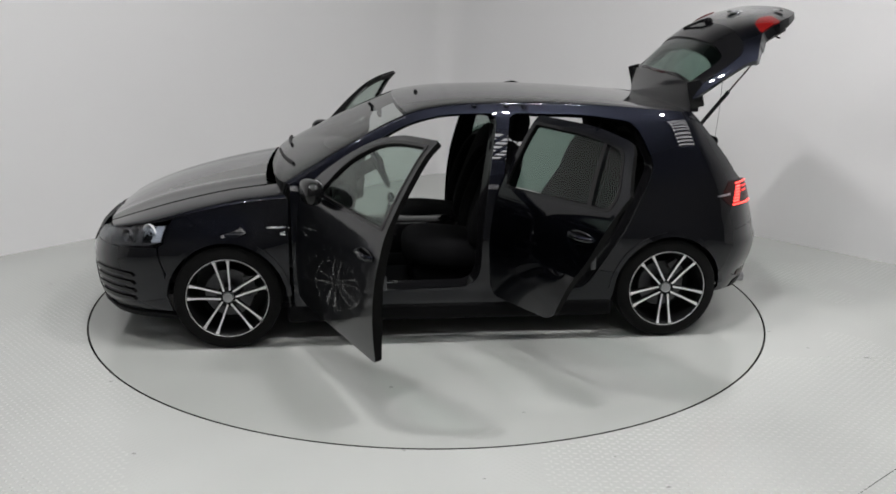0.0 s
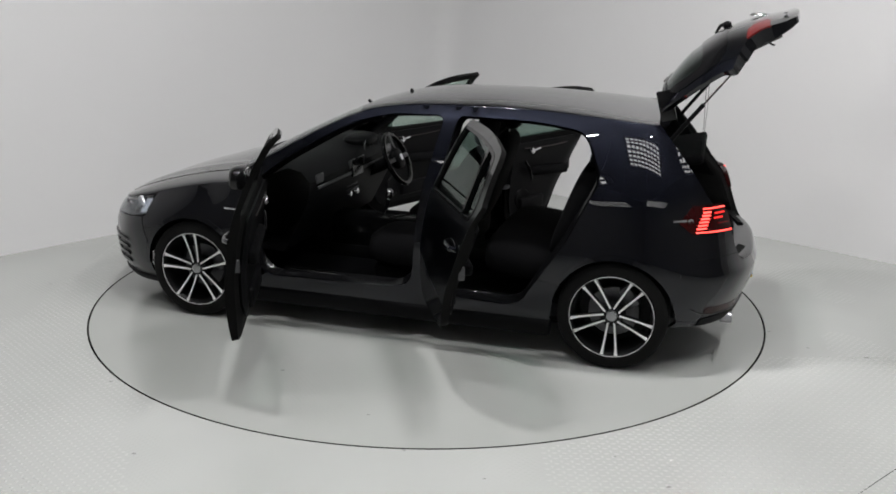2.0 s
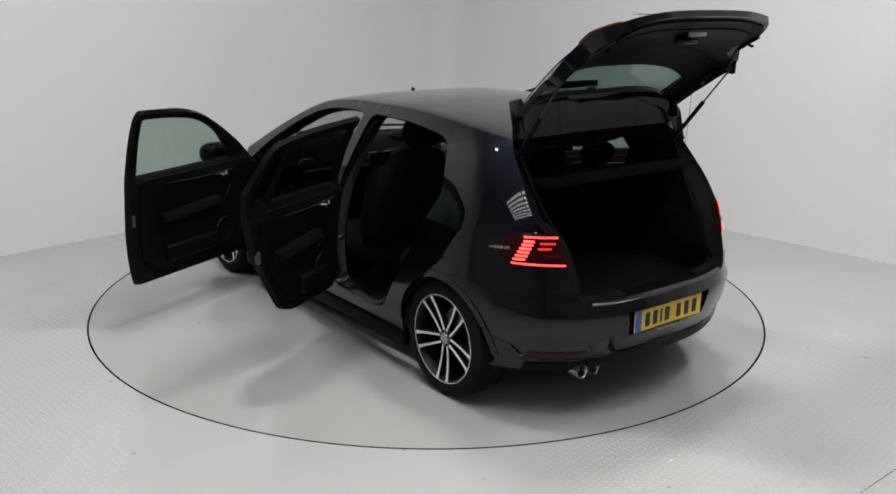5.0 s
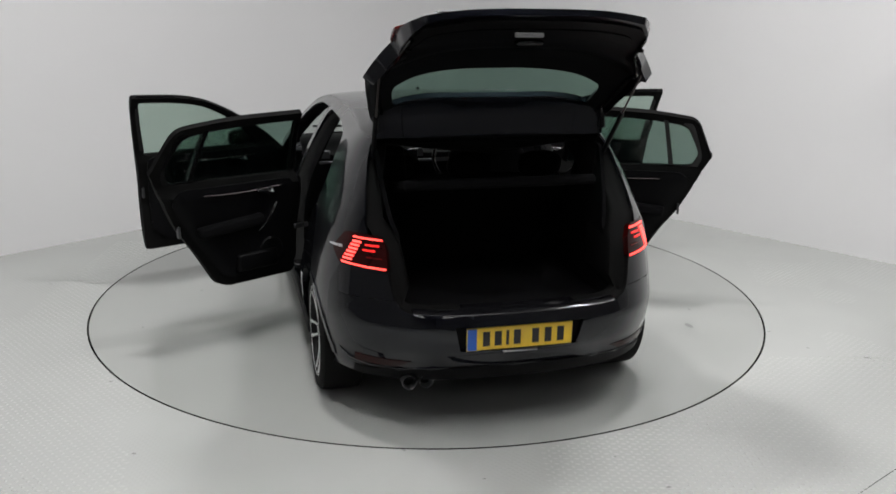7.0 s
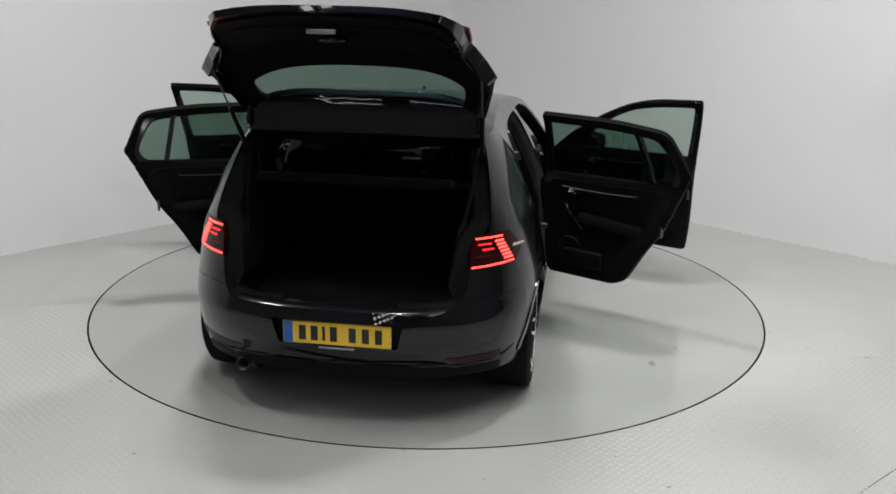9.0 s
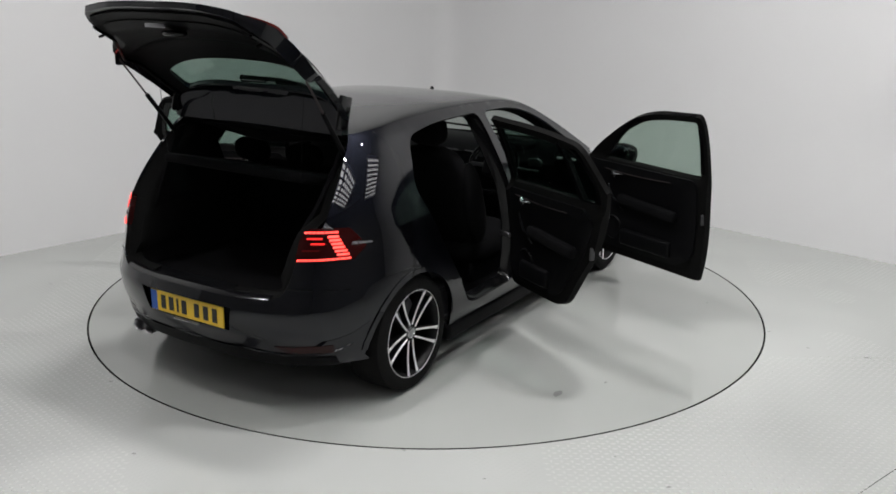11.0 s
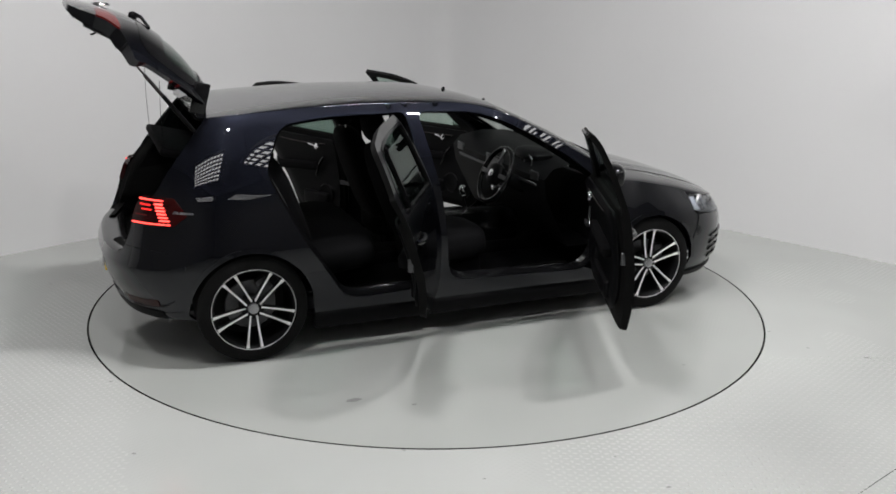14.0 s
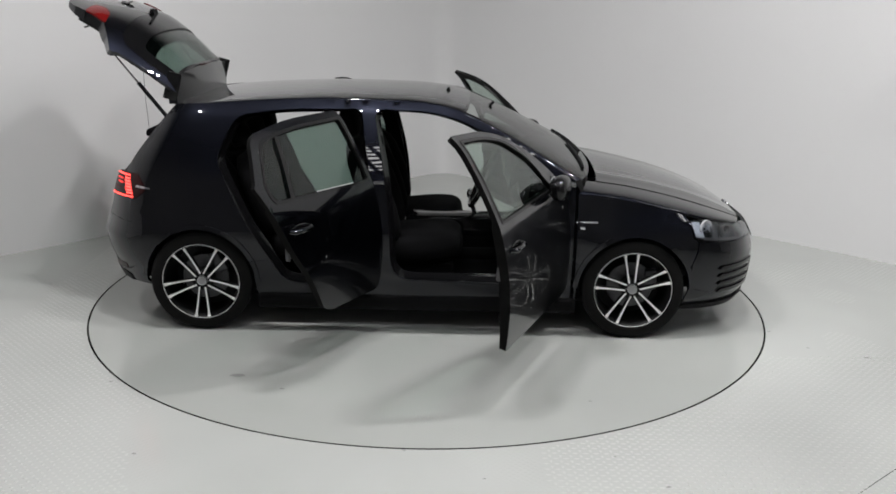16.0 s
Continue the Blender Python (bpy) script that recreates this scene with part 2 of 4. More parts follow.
def sheet(outline, holes, fn, thick=0.004, step=0.04, out=(0, 1, 0), lift=0.0):
    """A bent panel: the outline filled, carried into space by fn, and given a thickness towards the inside.
    thick may be a function of the outline's own coordinates; lift moves it outwards."""
    uv, F = flat_mesh(outline, holes, step)
    P = np.array([fn(*p) for p in uv], float)
    T = np.array(F)
    fn_ = np.cross(P[T[:, 1]] - P[T[:, 0]], P[T[:, 2]] - P[T[:, 0]])
    if (fn_ @ np.array(out)).sum() < 0:
        T = T[:, ::-1]
        fn_ = -fn_
    N = np.zeros_like(P)
    for k in range(3):
        np.add.at(N, T[:, k], fn_)
    N /= np.linalg.norm(N, axis=1)[:, None] + 1e-12
    P = P + N * lift
    th = np.array([thick(*p) if callable(thick) else thick for p in uv])
    Q = P - N * th[:, None]
    n = len(P)
    count = {}
    for t in T:
        for a, b in ((t[0], t[1]), (t[1], t[2]), (t[2], t[0])):
            count[(a, b)] = 1
    faces = [tuple(int(i) for i in t) for t in T] + [tuple(int(i) + n for i in t[::-1]) for t in T]
    for (a, b) in count:
        if (b, a) not in count:
            faces.append((int(a), int(a) + n, int(b) + n, int(b)))
    return [tuple(p) for p in np.vstack([P, Q])], faces


# ---- the car's skin: half width by height, ends by height ----
NF, NR, X0F, X0R = 2.9, 2.85, 1.2, -1.2
HALF = [(0.12, 0.77), (0.20, 0.845), (0.28, 0.880), (0.36, 0.894), (0.44, 0.902), (0.52, 0.906), (0.60, 0.905), (0.68, 0.898), (0.76, 0.886), (0.82, 0.876), (0.87, 0.866), (0.93, 0.852),
        (0.965, 0.840), (1.05, 0.806), (1.15, 0.762), (1.25, 0.711), (1.33, 0.662), (1.385, 0.605), (1.43, 0.54)]
NOSE = [(0.12, 2.06), (0.20, 2.14), (0.32, 2.18), (0.50, 2.19), (0.62, 2.142), (0.70, 2.060), (0.78, 1.96), (0.95, 1.82)]
TAIL = [(0.18, -1.90), (0.25, -1.97), (0.32, -2.010), (0.395, -2.030), (0.415, -2.050), (0.55, -2.076), (0.585, -2.076), (0.612, -2.052), (0.66, -2.045), (0.72, -2.03), (0.85, -2.0), (1.0, -1.95), (1.2, -1.815),
        (1.36, -1.68), (1.42, -1.6)]


def spow(c, e):
    return math.copysign(abs(c) ** e, c)


def lean(q, z):
    """How far the front wing leans in towards the bonnet."""
    u, v = min(1, max(0, (q - 0.93) / 0.45)), min(1, max(0, (z - 0.58) / 0.30))
    return 0.075 * u * u * (3 - 2 * u) * v * v * (3 - 2 * v)


def skin(q, z):
    """A point of the outer skin. q runs along the side as x, then round the nose (over 2 units) or the tail (under -2)."""
    w = curve(HALF, z) - lean(q, z)
    if q > X0F:
        a = (q - X0F) * math.pi / 2
        return (X0F + (curve(NOSE, z) - X0F) * max(0, math.sin(a)) ** (2 / NF), w * spow(math.cos(a), 2 / NF), z)
    if q < X0R:
        a = (X0R - q) * math.pi / 2
        return (X0R + (curve(TAIL, z) - X0R) * max(0, math.sin(a)) ** (2 / NR), w * spow(math.cos(a), 2 / NR), z)
    return (q, w, z)


def qx(x, z):
    """q of the skin at that x."""
    if x > X0F:
        return X0F + 2 / math.pi * math.asin(min(1, ((x - X0F) / (curve(NOSE, z) - X0F)) ** (NF / 2)))
    if x < X0R:
        return X0R - 2 / math.pi * math.asin(min(1, ((x - X0R) / (curve(TAIL, z) - X0R)) ** (NR / 2)))
    return x


def qy(y, z, rear=True):
    """q of the skin at that y, round the tail or the nose."""
    n = NR if rear else NF
    a = math.acos(max(-1, min(1, spow(y / (curve(HALF, z) - (0 if rear else lean(1.5, z))), n / 2))))
    return X0R - 2 / math.pi * a if rear else X0F + 2 / math.pi * a


def along(pts):
    return [(qx(x, z), z) for x, z in pts]


def at_back(pts):
    return [(qy(y, z), z) for y, z in pts]


def at_front(pts):
    return [(qy(y, z, False), z) for y, z in pts]


WHEEL_X, HUB_Z, ARCH = 1.3135, 0.305, 0.348


def arch(xc, a0, a1, n=16, r=ARCH):
    return [(xc + r * math.cos(radians(a0 + (a1 - a0) * k / n)), HUB_Z + r * math.sin(radians(a0 + (a1 - a0) * k / n))) for k in range(n + 1)]


RAIL = [(-1.46, 1.346), (-1.2, 1.371), (-0.6, 1.395), (-0.1, 1.389), (0.15, 1.364), (0.30, 1.320), (0.5, 1.225), (0.75, 1.085), (0.94, 0.975)]
CROWN = [(-1.52, 1.354), (-1.2, 1.394), (-0.9, 1.418), (-0.5, 1.434), (-0.1, 1.426), (0.15, 1.403), (0.34, 1.362)]


def dome(ex, cx, zc, phi, m=2.2, edge=None):
    """A cross-section of roof, screen or bonnet: from the edge at ex to the middle at cx, zc."""
    ze = curve(RAIL, ex) if edge is None else edge
    ye = skin(qx(ex, ze), ze)[1]
    s, c = spow(math.sin(phi), 2 / m), max(0.0, math.cos(phi)) ** (2 / m)
    return (ex + (cx - ex) * c, ye * s, ze + (zc - ze) * c)


# ---- the place ----
def room():
    # corner of two white walls behind the table, and unseen plain walls that close the room round the camera
    c = (0.15, 4.33)
    d1, d2 = Vector((-0.70, -0.72, 0)).normalized(), Vector((0.70, -0.70, 0)).normalized()
    L = 10.2
    r = 0.30
    p0 = Vector((*c, 0))
    # inner plan outline, with the corner slightly rounded
    ring = []
    pa, pb = p0 + d1 * r, p0 + d2 * r
    arc = [(1 - t) ** 2 * pa + 2 * t * (1 - t) * p0 + t * t * pb for t in [k / 8 for k in range(9)]]
    e1, e2 = p0 + d1 * L, p0 + d2 * L
    e3 = e1 + d2 * L

    def wall(name, pts, label, mat=WALL):
        n = len(pts)
        outp = []
        for i, p in enumerate(pts):
            d = (pts[min(i + 1, n - 1)] - pts[max(i - 1, 0)]).normalized()
            nn = Vector((d.y, -d.x, 0))
            mid = (p0 + e3) / 2
            if nn.dot(mid - p) > 0:
                nn = -nn
            outp.append(p + nn * 0.2)
        V = [(*p.xy, 0.0) for p in pts] + [(*p.xy, CEIL) for p in pts] + [(*p.xy, 0.0) for p in outp] + [(*p.xy, CEIL) for p in outp]
        F = []
        for i in range(n - 1):
            F += [(i, i + 1, n + i + 1, n + i), (2 * n + i + 1, 2 * n + i, 3 * n + i, 3 * n + i + 1), (n + i, n + i + 1, 3 * n + i + 1, 3 * n + i),
                  (i + 1, i, 2 * n + i, 2 * n + i + 1)]
        F += [(0, n, 3 * n, 2 * n), (n - 1, 3 * n - 1, 4 * n - 1, 2 * n - 1)]
        tagged(make(name, V, F, mat, sharp=30), label, "wall", kind="structure")
    wall("wall_back", [e1 + d1 * 0.0, p0 + d1 * 3.0] + arc + [p0 + d2 * 3.0, e2], "plain white painted studio walls meeting in a corner")
    # both walls are out of view, added and kept dark for the reflections
    wall("wall_side", [e1, e3], "unseen plain wall added round the camera, dark for the car's reflections", UNSEEN_WALL)
    wall("wall_front", [e3, e2], "unseen plain wall added round the camera, dark for the car's reflections", UNSEEN_WALL)
    # ground with a round hole for the table
    R0 = 2.246
    n = 128
    far = []
    for k in range(n):
        a = 2 * math.pi * k / n
        far.append((R0 * math.cos(a), R0 * math.sin(a)))
    corners = [e1, p0, e2, e3]
    outl = [(v.x * 1.01, v.y * 1.01) for v in corners]
    uv, F = flat_mesh(outl, [far], 0.5)
    fl = tagged(make("floor", [(x, y, 0) for x, y in uv], F, PLATE), "pale grey painted steel plate floor with raised studs", "floor", kind="structure")
    rng = random.Random(9)
    for x, y in SPECKS:
        k = 9
        r = 0.006 + 0.010 * rng.random()
        ring_ = [(x + r * (0.6 + 0.8 * rng.random()) * math.cos(2 * math.pi * i / k), y + 0.6 * r * (0.6 + 0.8 * rng.random()) * math.sin(2 * math.pi * i / k), 0.001) for i in range(k)]
        make("chip", ring_, [tuple(range(k))], MARK, fl, "dark chip in the floor paint")
    # raised studs of the plates, worn down in broad patches
    V, F = [], []
    rng = random.Random(21)
    pitch, turn = 0.034, radians(44)
    ca, sa = math.cos(turn), math.sin(turn)
    for i in range(-140, 141):
        for j in range(-140, 141):
            x, y = (i * ca - j * sa) * pitch, (i * sa + j * ca) * pitch
            if not (-3.7 < x < 3.7 and -3.7 < y < 1.2) or math.hypot(x, y) < R0 + 0.025:
                continue
            wear = 0.5 + 0.45 * noise.noise((x * 0.75 + 3.1, y * 0.75, 0.4)) + 0.2 * noise.noise((x * 2.5, y * 2.5, 1.7))
            wear += 0.55 * max(0.0, min(1.0, (-0.95 - x) / 0.7)) + 0.40 * max(0.0, min(1.0, (x - 0.35) / 0.7)) - 0.45
            if y > -1.1 and x > 1.6 or y > -0.6 and x < -2.6:
                wear -= 0.5
            if wear < 0.12:
                continue
            h = 0.0050 * min(1.0, wear * 1.5) * (0.7 + 0.5 * rng.random())
            a = turn + radians(45 if (i + j) % 2 else -45) + radians(rng.uniform(-4, 4))
            c, d = math.cos(a), math.sin(a)
            o = len(V)
            for u, v, z in ((-0.016, 0, 0), (0, -0.0078, 0), (0.016, 0, 0), (0, 0.0078, 0), (-0.006, 0, h), (0.006, 0, h)):
                V.append((x + u * c - v * d, y + u * d + v * c, z + 0.0002))
            F += [(o, o + 1, o + 4), (o + 1, o + 5, o + 4), (o + 1, o + 2, o + 5), (o + 2, o + 3, o + 5), (o + 3, o + 4, o + 5), (o + 3, o, o + 4)]
    studs = make("tread_studs", V, F, STUD, fl, "small raised studs of the floor plates", 85)
    studs["kind"] = "stuff"
    # pit wall under the gap, black so the colour holds the gap's shade
    V, F = lathe([(R0, 0.0), (R0, -0.05), (0.0, -0.05)], n, axis="z")
    tagged(make("floor_pit", V, F, GROOVE), "dark gap round the turntable", "gap", kind="structure")
    # one open joint between floor plates
    a, b = Vector((1.55, -2.84, 0)), Vector((3.5, -1.31, 0))
    d = (b - a).normalized()
    s = Vector((-d.y, d.x, 0)) * 0.0018
    V = [(*(p + q).xy, 0.0012) for p in (a, b) for q in (s, -s)]
    tagged(make("floor_joint", V, [(0, 1, 3, 2)], GROOVE), "dark joint between two floor plates", "joint", kind="structure")
    # unseen ceiling, added; its grey is set for the car's reflections
    V = [(*v.xy, z) for z in (CEIL, CEIL + 0.2) for v in corners]
    tagged(make("ceiling", V, [(0, 1, 2, 3), (7, 6, 5, 4), (0, 4, 5, 1), (1, 5, 6, 2), (2, 6, 7, 3), (3, 7, 4, 0)], CEILING),
           "unseen plain grey ceiling added over the studio", "ceiling", kind="structure")


room()


def grid_lamp(nx, ny, cell=0.15):
    w, h = nx * cell, ny * cell
    root = make("ceiling_light", *block((w + 0.08, h + 0.08, 0.05), 0.008, m=pose(0, 0, 0.045)), LATTICE)
    part_ = make("diffuser", *block((w, h, 0.01), 0.002, m=pose(0, 0, 0.012)), PANEL, root)
    bars = [block((0.055, h, 0.03), 0.0, m=pose(-w / 2 + i * cell, 0, -0.01)) for i in range(nx + 1)]
    bars += [block((w, 0.055, 0.028), 0.0, m=pose(0, -h / 2 + j * cell, -0.01)) for j in range(ny + 1)]
    make("lattice", *join(*bars), LATTICE, root)
    for x in (-0.4 * w, 0.4 * w):
        for y in (-0.4 * h, 0.4 * h):
            make("hanger", *tube([(x, y, 0.06), (x, y, CEIL - HUNG)], 0.006, 6), LATTICE, root)
    return tagged(root, "lit ceiling lamp behind a dark square lattice", "lamp", "ceiling lights")


lamp = grid_lamp(9, 7, 0.18)
lamp.matrix_basis = pose(-1.4, -4.2, HUNG, 0, 0, 6)
copy_thing(lamp, pose(1.25, -3.4, HUNG, 0, 0, -6))
copy_thing(lamp, pose(3.7, -1.9, HUNG, 0, 0, -50))
copy_thing(lamp, pose(-1.3, -7.0, HUNG, 0, 0, 4))
copy_thing(lamp, pose(1.6, -6.6, HUNG, 0, 0, -8))


def spot_lamp():
    root = make("spot_lamp", *lathe([(0.04, 0.20), (0.075, 0.18), (0.10, 0.0), (0.105, -0.01), (0.092, -0.005), (0.092, 0.02)], 28, axis="z"), LATTICE)
    make("lamp_face", *lathe([(0.0, 0.01), (0.091, 0.01)], 28, axis="z"), LAMPFACE, root)
    make("stem", *tube([(0, 0, 0.19), (0, 0, 0.40)], 0.02, 10), LATTICE, root)
    return tagged(root, "lit round spot lamp hung from the ceiling", "lamp", "spot lamps")


spot = spot_lamp()
SPOTS = [(-0.95, -1.3), (-0.65, -1.35), (1.25, -1.15), (1.55, -1.1), (-3.2, -2.0), (3.2, -1.5), (2.2, -3.4), (-0.6, -3.5)]
spot.matrix_basis = pose(*SPOTS[0], CEIL - 0.40)
for x, y in SPOTS[1:]:
    copy_thing(spot, pose(x, y, CEIL - 0.40))


def turntable():
    R1 = 2.234
    V, F = lathe([(0.0, 0.0), (R1, 0.0)], 160, axis="z")
    V, F = [p for p in V], [tuple(reversed(f)) for f in F]
    tt = make("turntable", V, F, DISC)
    # side of the disc, blackened to stand for shade in the gap
    make("table_edge", *lathe([(R1 + 0.0006, -0.0015), (R1 + 0.0006, -0.05)], 160, axis="z"), GROOVE, tt, "dark edge of the turntable")
    rng = random.Random(4)
    # scuffs and dark spots on its paint
    for k, (x, y, rx, ry) in enumerate([(-0.995, -1.473, 0.045, 0.02), (-0.72, -1.63, 0.014, 0.008), (0.35, 1.55, 0.012, 0.01), (0.9, -1.7, 0.012, 0.007), (-0.3, 1.9, 0.01, 0.006)]):
        n = 14
        ring = [(x + rx * (0.8 + 0.4 * rng.random()) * math.cos(2 * math.pi * i / n), y + ry * (0.8 + 0.4 * rng.random()) * math.sin(2 * math.pi * i / n), 0.0015) for i in range(n)]
        make("paint_mark", ring, [tuple(range(n))], MARK, tt, "dull grey scuff in the paint")
    return tagged(tt, "round pale grey painted turntable set flush in the floor", "turntable")


table = turntable()


# ---- the car ----
car = new("car")
tagged(car, "dark metallic five-door hatchback with all doors and tailgate open", "car")


def piece(name, data, mat, label="", sharp=40):
    ob = make(name, data[0], data[1], mat, car, label, sharp)
    ob.location = (CX, CY, 0)
    return ob


def sub(name, data, mat, parent, label="", sharp=40):
    return make(name, data[0], data[1], mat, parent, label, sharp)


FRONT_OPEN = rounded([(0.895, 0.90), (0.70, 1.055), (0.45, 1.205), (0.25, 1.302), (0.05, 1.345), (-0.27, 1.350), (-0.175, 0.85), (-0.15, 0.36), (0.80, 0.335), (0.885, 0.45)],
                     [0.05, 0.2, 0.2, 0.15, 0.2, 0.06, 0.3, 0.12, 0.1, 0.1])
REAR_OPEN = rounded([(-0.345, 1.350), (-0.80, 1.345), (-1.10, 1.305), (-1.205, 1.065), (-1.03, 0.70), (-0.93, 0.55), (-0.80, 0.345), (-0.70, 0.32), (-0.28, 0.335), (-0.255, 0.80)],
                    [0.04, 0.2, 0.08, 0.06, 0.3, 0.1, 0.1, 0.06, 0.06, 0.3])


def body_sides():
    top = [(x, curve(RAIL, x)) for x in [0.94, 0.85, 0.75, 0.65, 0.55, 0.45, 0.35, 0.25, 0.15, 0.05, -0.1, -0.3, -0.5, -0.7, -0.9, -1.1, -1.2]]
    rear = [(0.59, 1.352), (0.61, 1.32), (0.645, 1.2), (0.668, 1.08), (0.678, 1.0)]
    lampcut = [(0.672, 0.952), (0.755, 0.950), (0.790, 0.90), (0.812, 0.86), (0.79, 0.80)]
    outline = [(0.93, 0.19)] + top + at_back(rear) + at_back(lampcut) + along([(-1.66, 0.70), (-1.655, 0.50)]) + along(arch(-WHEEL_X, 150, 22)[0:]) + along([(-0.97, 0.27), (-0.95, 0.19)])
    for s in (1, -1):
        data = sheet(outline, [FRONT_OPEN, REAR_OPEN], skin, 0.012, 0.035)
        b = piece("body_side", side_of(data, s), PAINT, "dark metallic side with pillars, sill and rear wing")
        # inner faces of pillars and sill, seals of the door openings
        for loop, nm in ((FRONT_OPEN, "door_seal"), (REAR_OPEN, "door_seal")):
            pts = resample(loop, 0.05)

            def rim(i, j):
                q, z = pts[i % len(pts)]
                x, y, z = skin(q, z)
                k = (0.0, 0.035, 0.075)[j]
                g = (0.0, 0.004, 0.03)[j]
                cx_, cz_ = sum(p[0] for p in pts) / len(pts), sum(p[1] for p in pts) / len(pts)
                l = math.hypot(x - cx_, z - cz_)
                return (x - (x - cx_) / l * g, y - k - 0.004, z - (z - cz_) / l * g)
            sub(nm, side_of(grid(rim, list(range(len(pts))), [0, 1, 2], close_u=True), s), GLOSS, b, "black rubber seal in the door opening")
        # sill tread and skirt
        sub("sill_tread", side_of(block((0.78, 0.05, 0.008), 0.003, m=pose(0.32, 0.80, 0.368)), s), CHROME, b, "bright metal tread on the door sill")
        # skirt stands for body paint; the shade on it is its black colour
        sub("sill_skirt", side_of(block((1.95, 0.07, 0.10), 0.025, 3, pose(0.0, 0.845, 0.20)), s), TRIM, b, "side skirt below the doors, its shade put in as black")
        # inner lining of pillars
        pil = sheet([(q, z) for q, z in rounded([(-0.28, 1.37), (-0.36, 1.37), (-0.27, 0.80), (-0.27, 0.30), (-0.14, 0.30), (-0.165, 0.80)], 0.02)], [], lambda q, z: (q, skin(q, z)[1] - 0.08, z), 0.02, 0.05)
        sub("pillar_lining", side_of(pil, s), TRIM, b)
    for xc in (WHEEL_X, -WHEEL_X):
        for s in (1, -1):
            a0, a1 = (2, 176) if xc > 0 else (176, 4)
            lip = along(arch(xc, a0, a1, 24, ARCH - 0.006)) + along(list(reversed(arch(xc, a0, a1, 24, ARCH + 0.022))))
            piece("arch_lip", side_of(sheet(lip, [], skin, 0.03, 0.03, lift=0.006), s), PAINT, "rolled lip of the wheel arch")
            prof = [(r, y) for r, y in ((ARCH + 0.010, 0.80), (ARCH + 0.02, 0.78), (ARCH + 0.03, 0.55), (0.02, 0.54))]
            V = []
            n = 24
            F = []
            for i in range(n + 1):
                a = radians(8 + 164 * i / n)
                for r, y in prof:
                    V.append((xc + r * math.cos(a), y, HUB_Z + r * math.sin(a)))
            for i in range(n):
                for j in range(3):
                    F.append((i * 4 + j, i * 4 + j + 1, (i + 1) * 4 + j + 1, (i + 1) * 4 + j))
            piece("wheel_arch_liner", side_of((V, F), s), TRIM, "black plastic wheel arch liner")


body_sides()

BONNET_EDGE = [(0.95, 0.895), (1.2, 0.86), (1.5, 0.795), (1.7, 0.742), (1.9, 0.697), (2.02, 0.668), (2.09, 0.65)]
BONNET_TOP = [(1.06, 0.968), (1.25, 0.938), (1.5, 0.888), (1.75, 0.82), (1.95, 0.740), (2.055, 0.684), (2.12, 0.65)]
SEAM = radians(49)


def bonnet_pt(t, phi, lift=0.0):
    ex = 0.95 + (1.955 - 0.95) * t
    cx = 1.06 + (2.055 - 1.06) * t
    x, y, z = dome(ex, cx, curve(BONNET_TOP, cx), phi, 2.05, curve(BONNET_EDGE, ex))
    # two shallow folds along the bonnet
    fold = 0.006 * math.exp(-((abs(y) - 0.50 + 0.10 * t) / 0.06) ** 2)
    return (x, y, z + lift + fold)


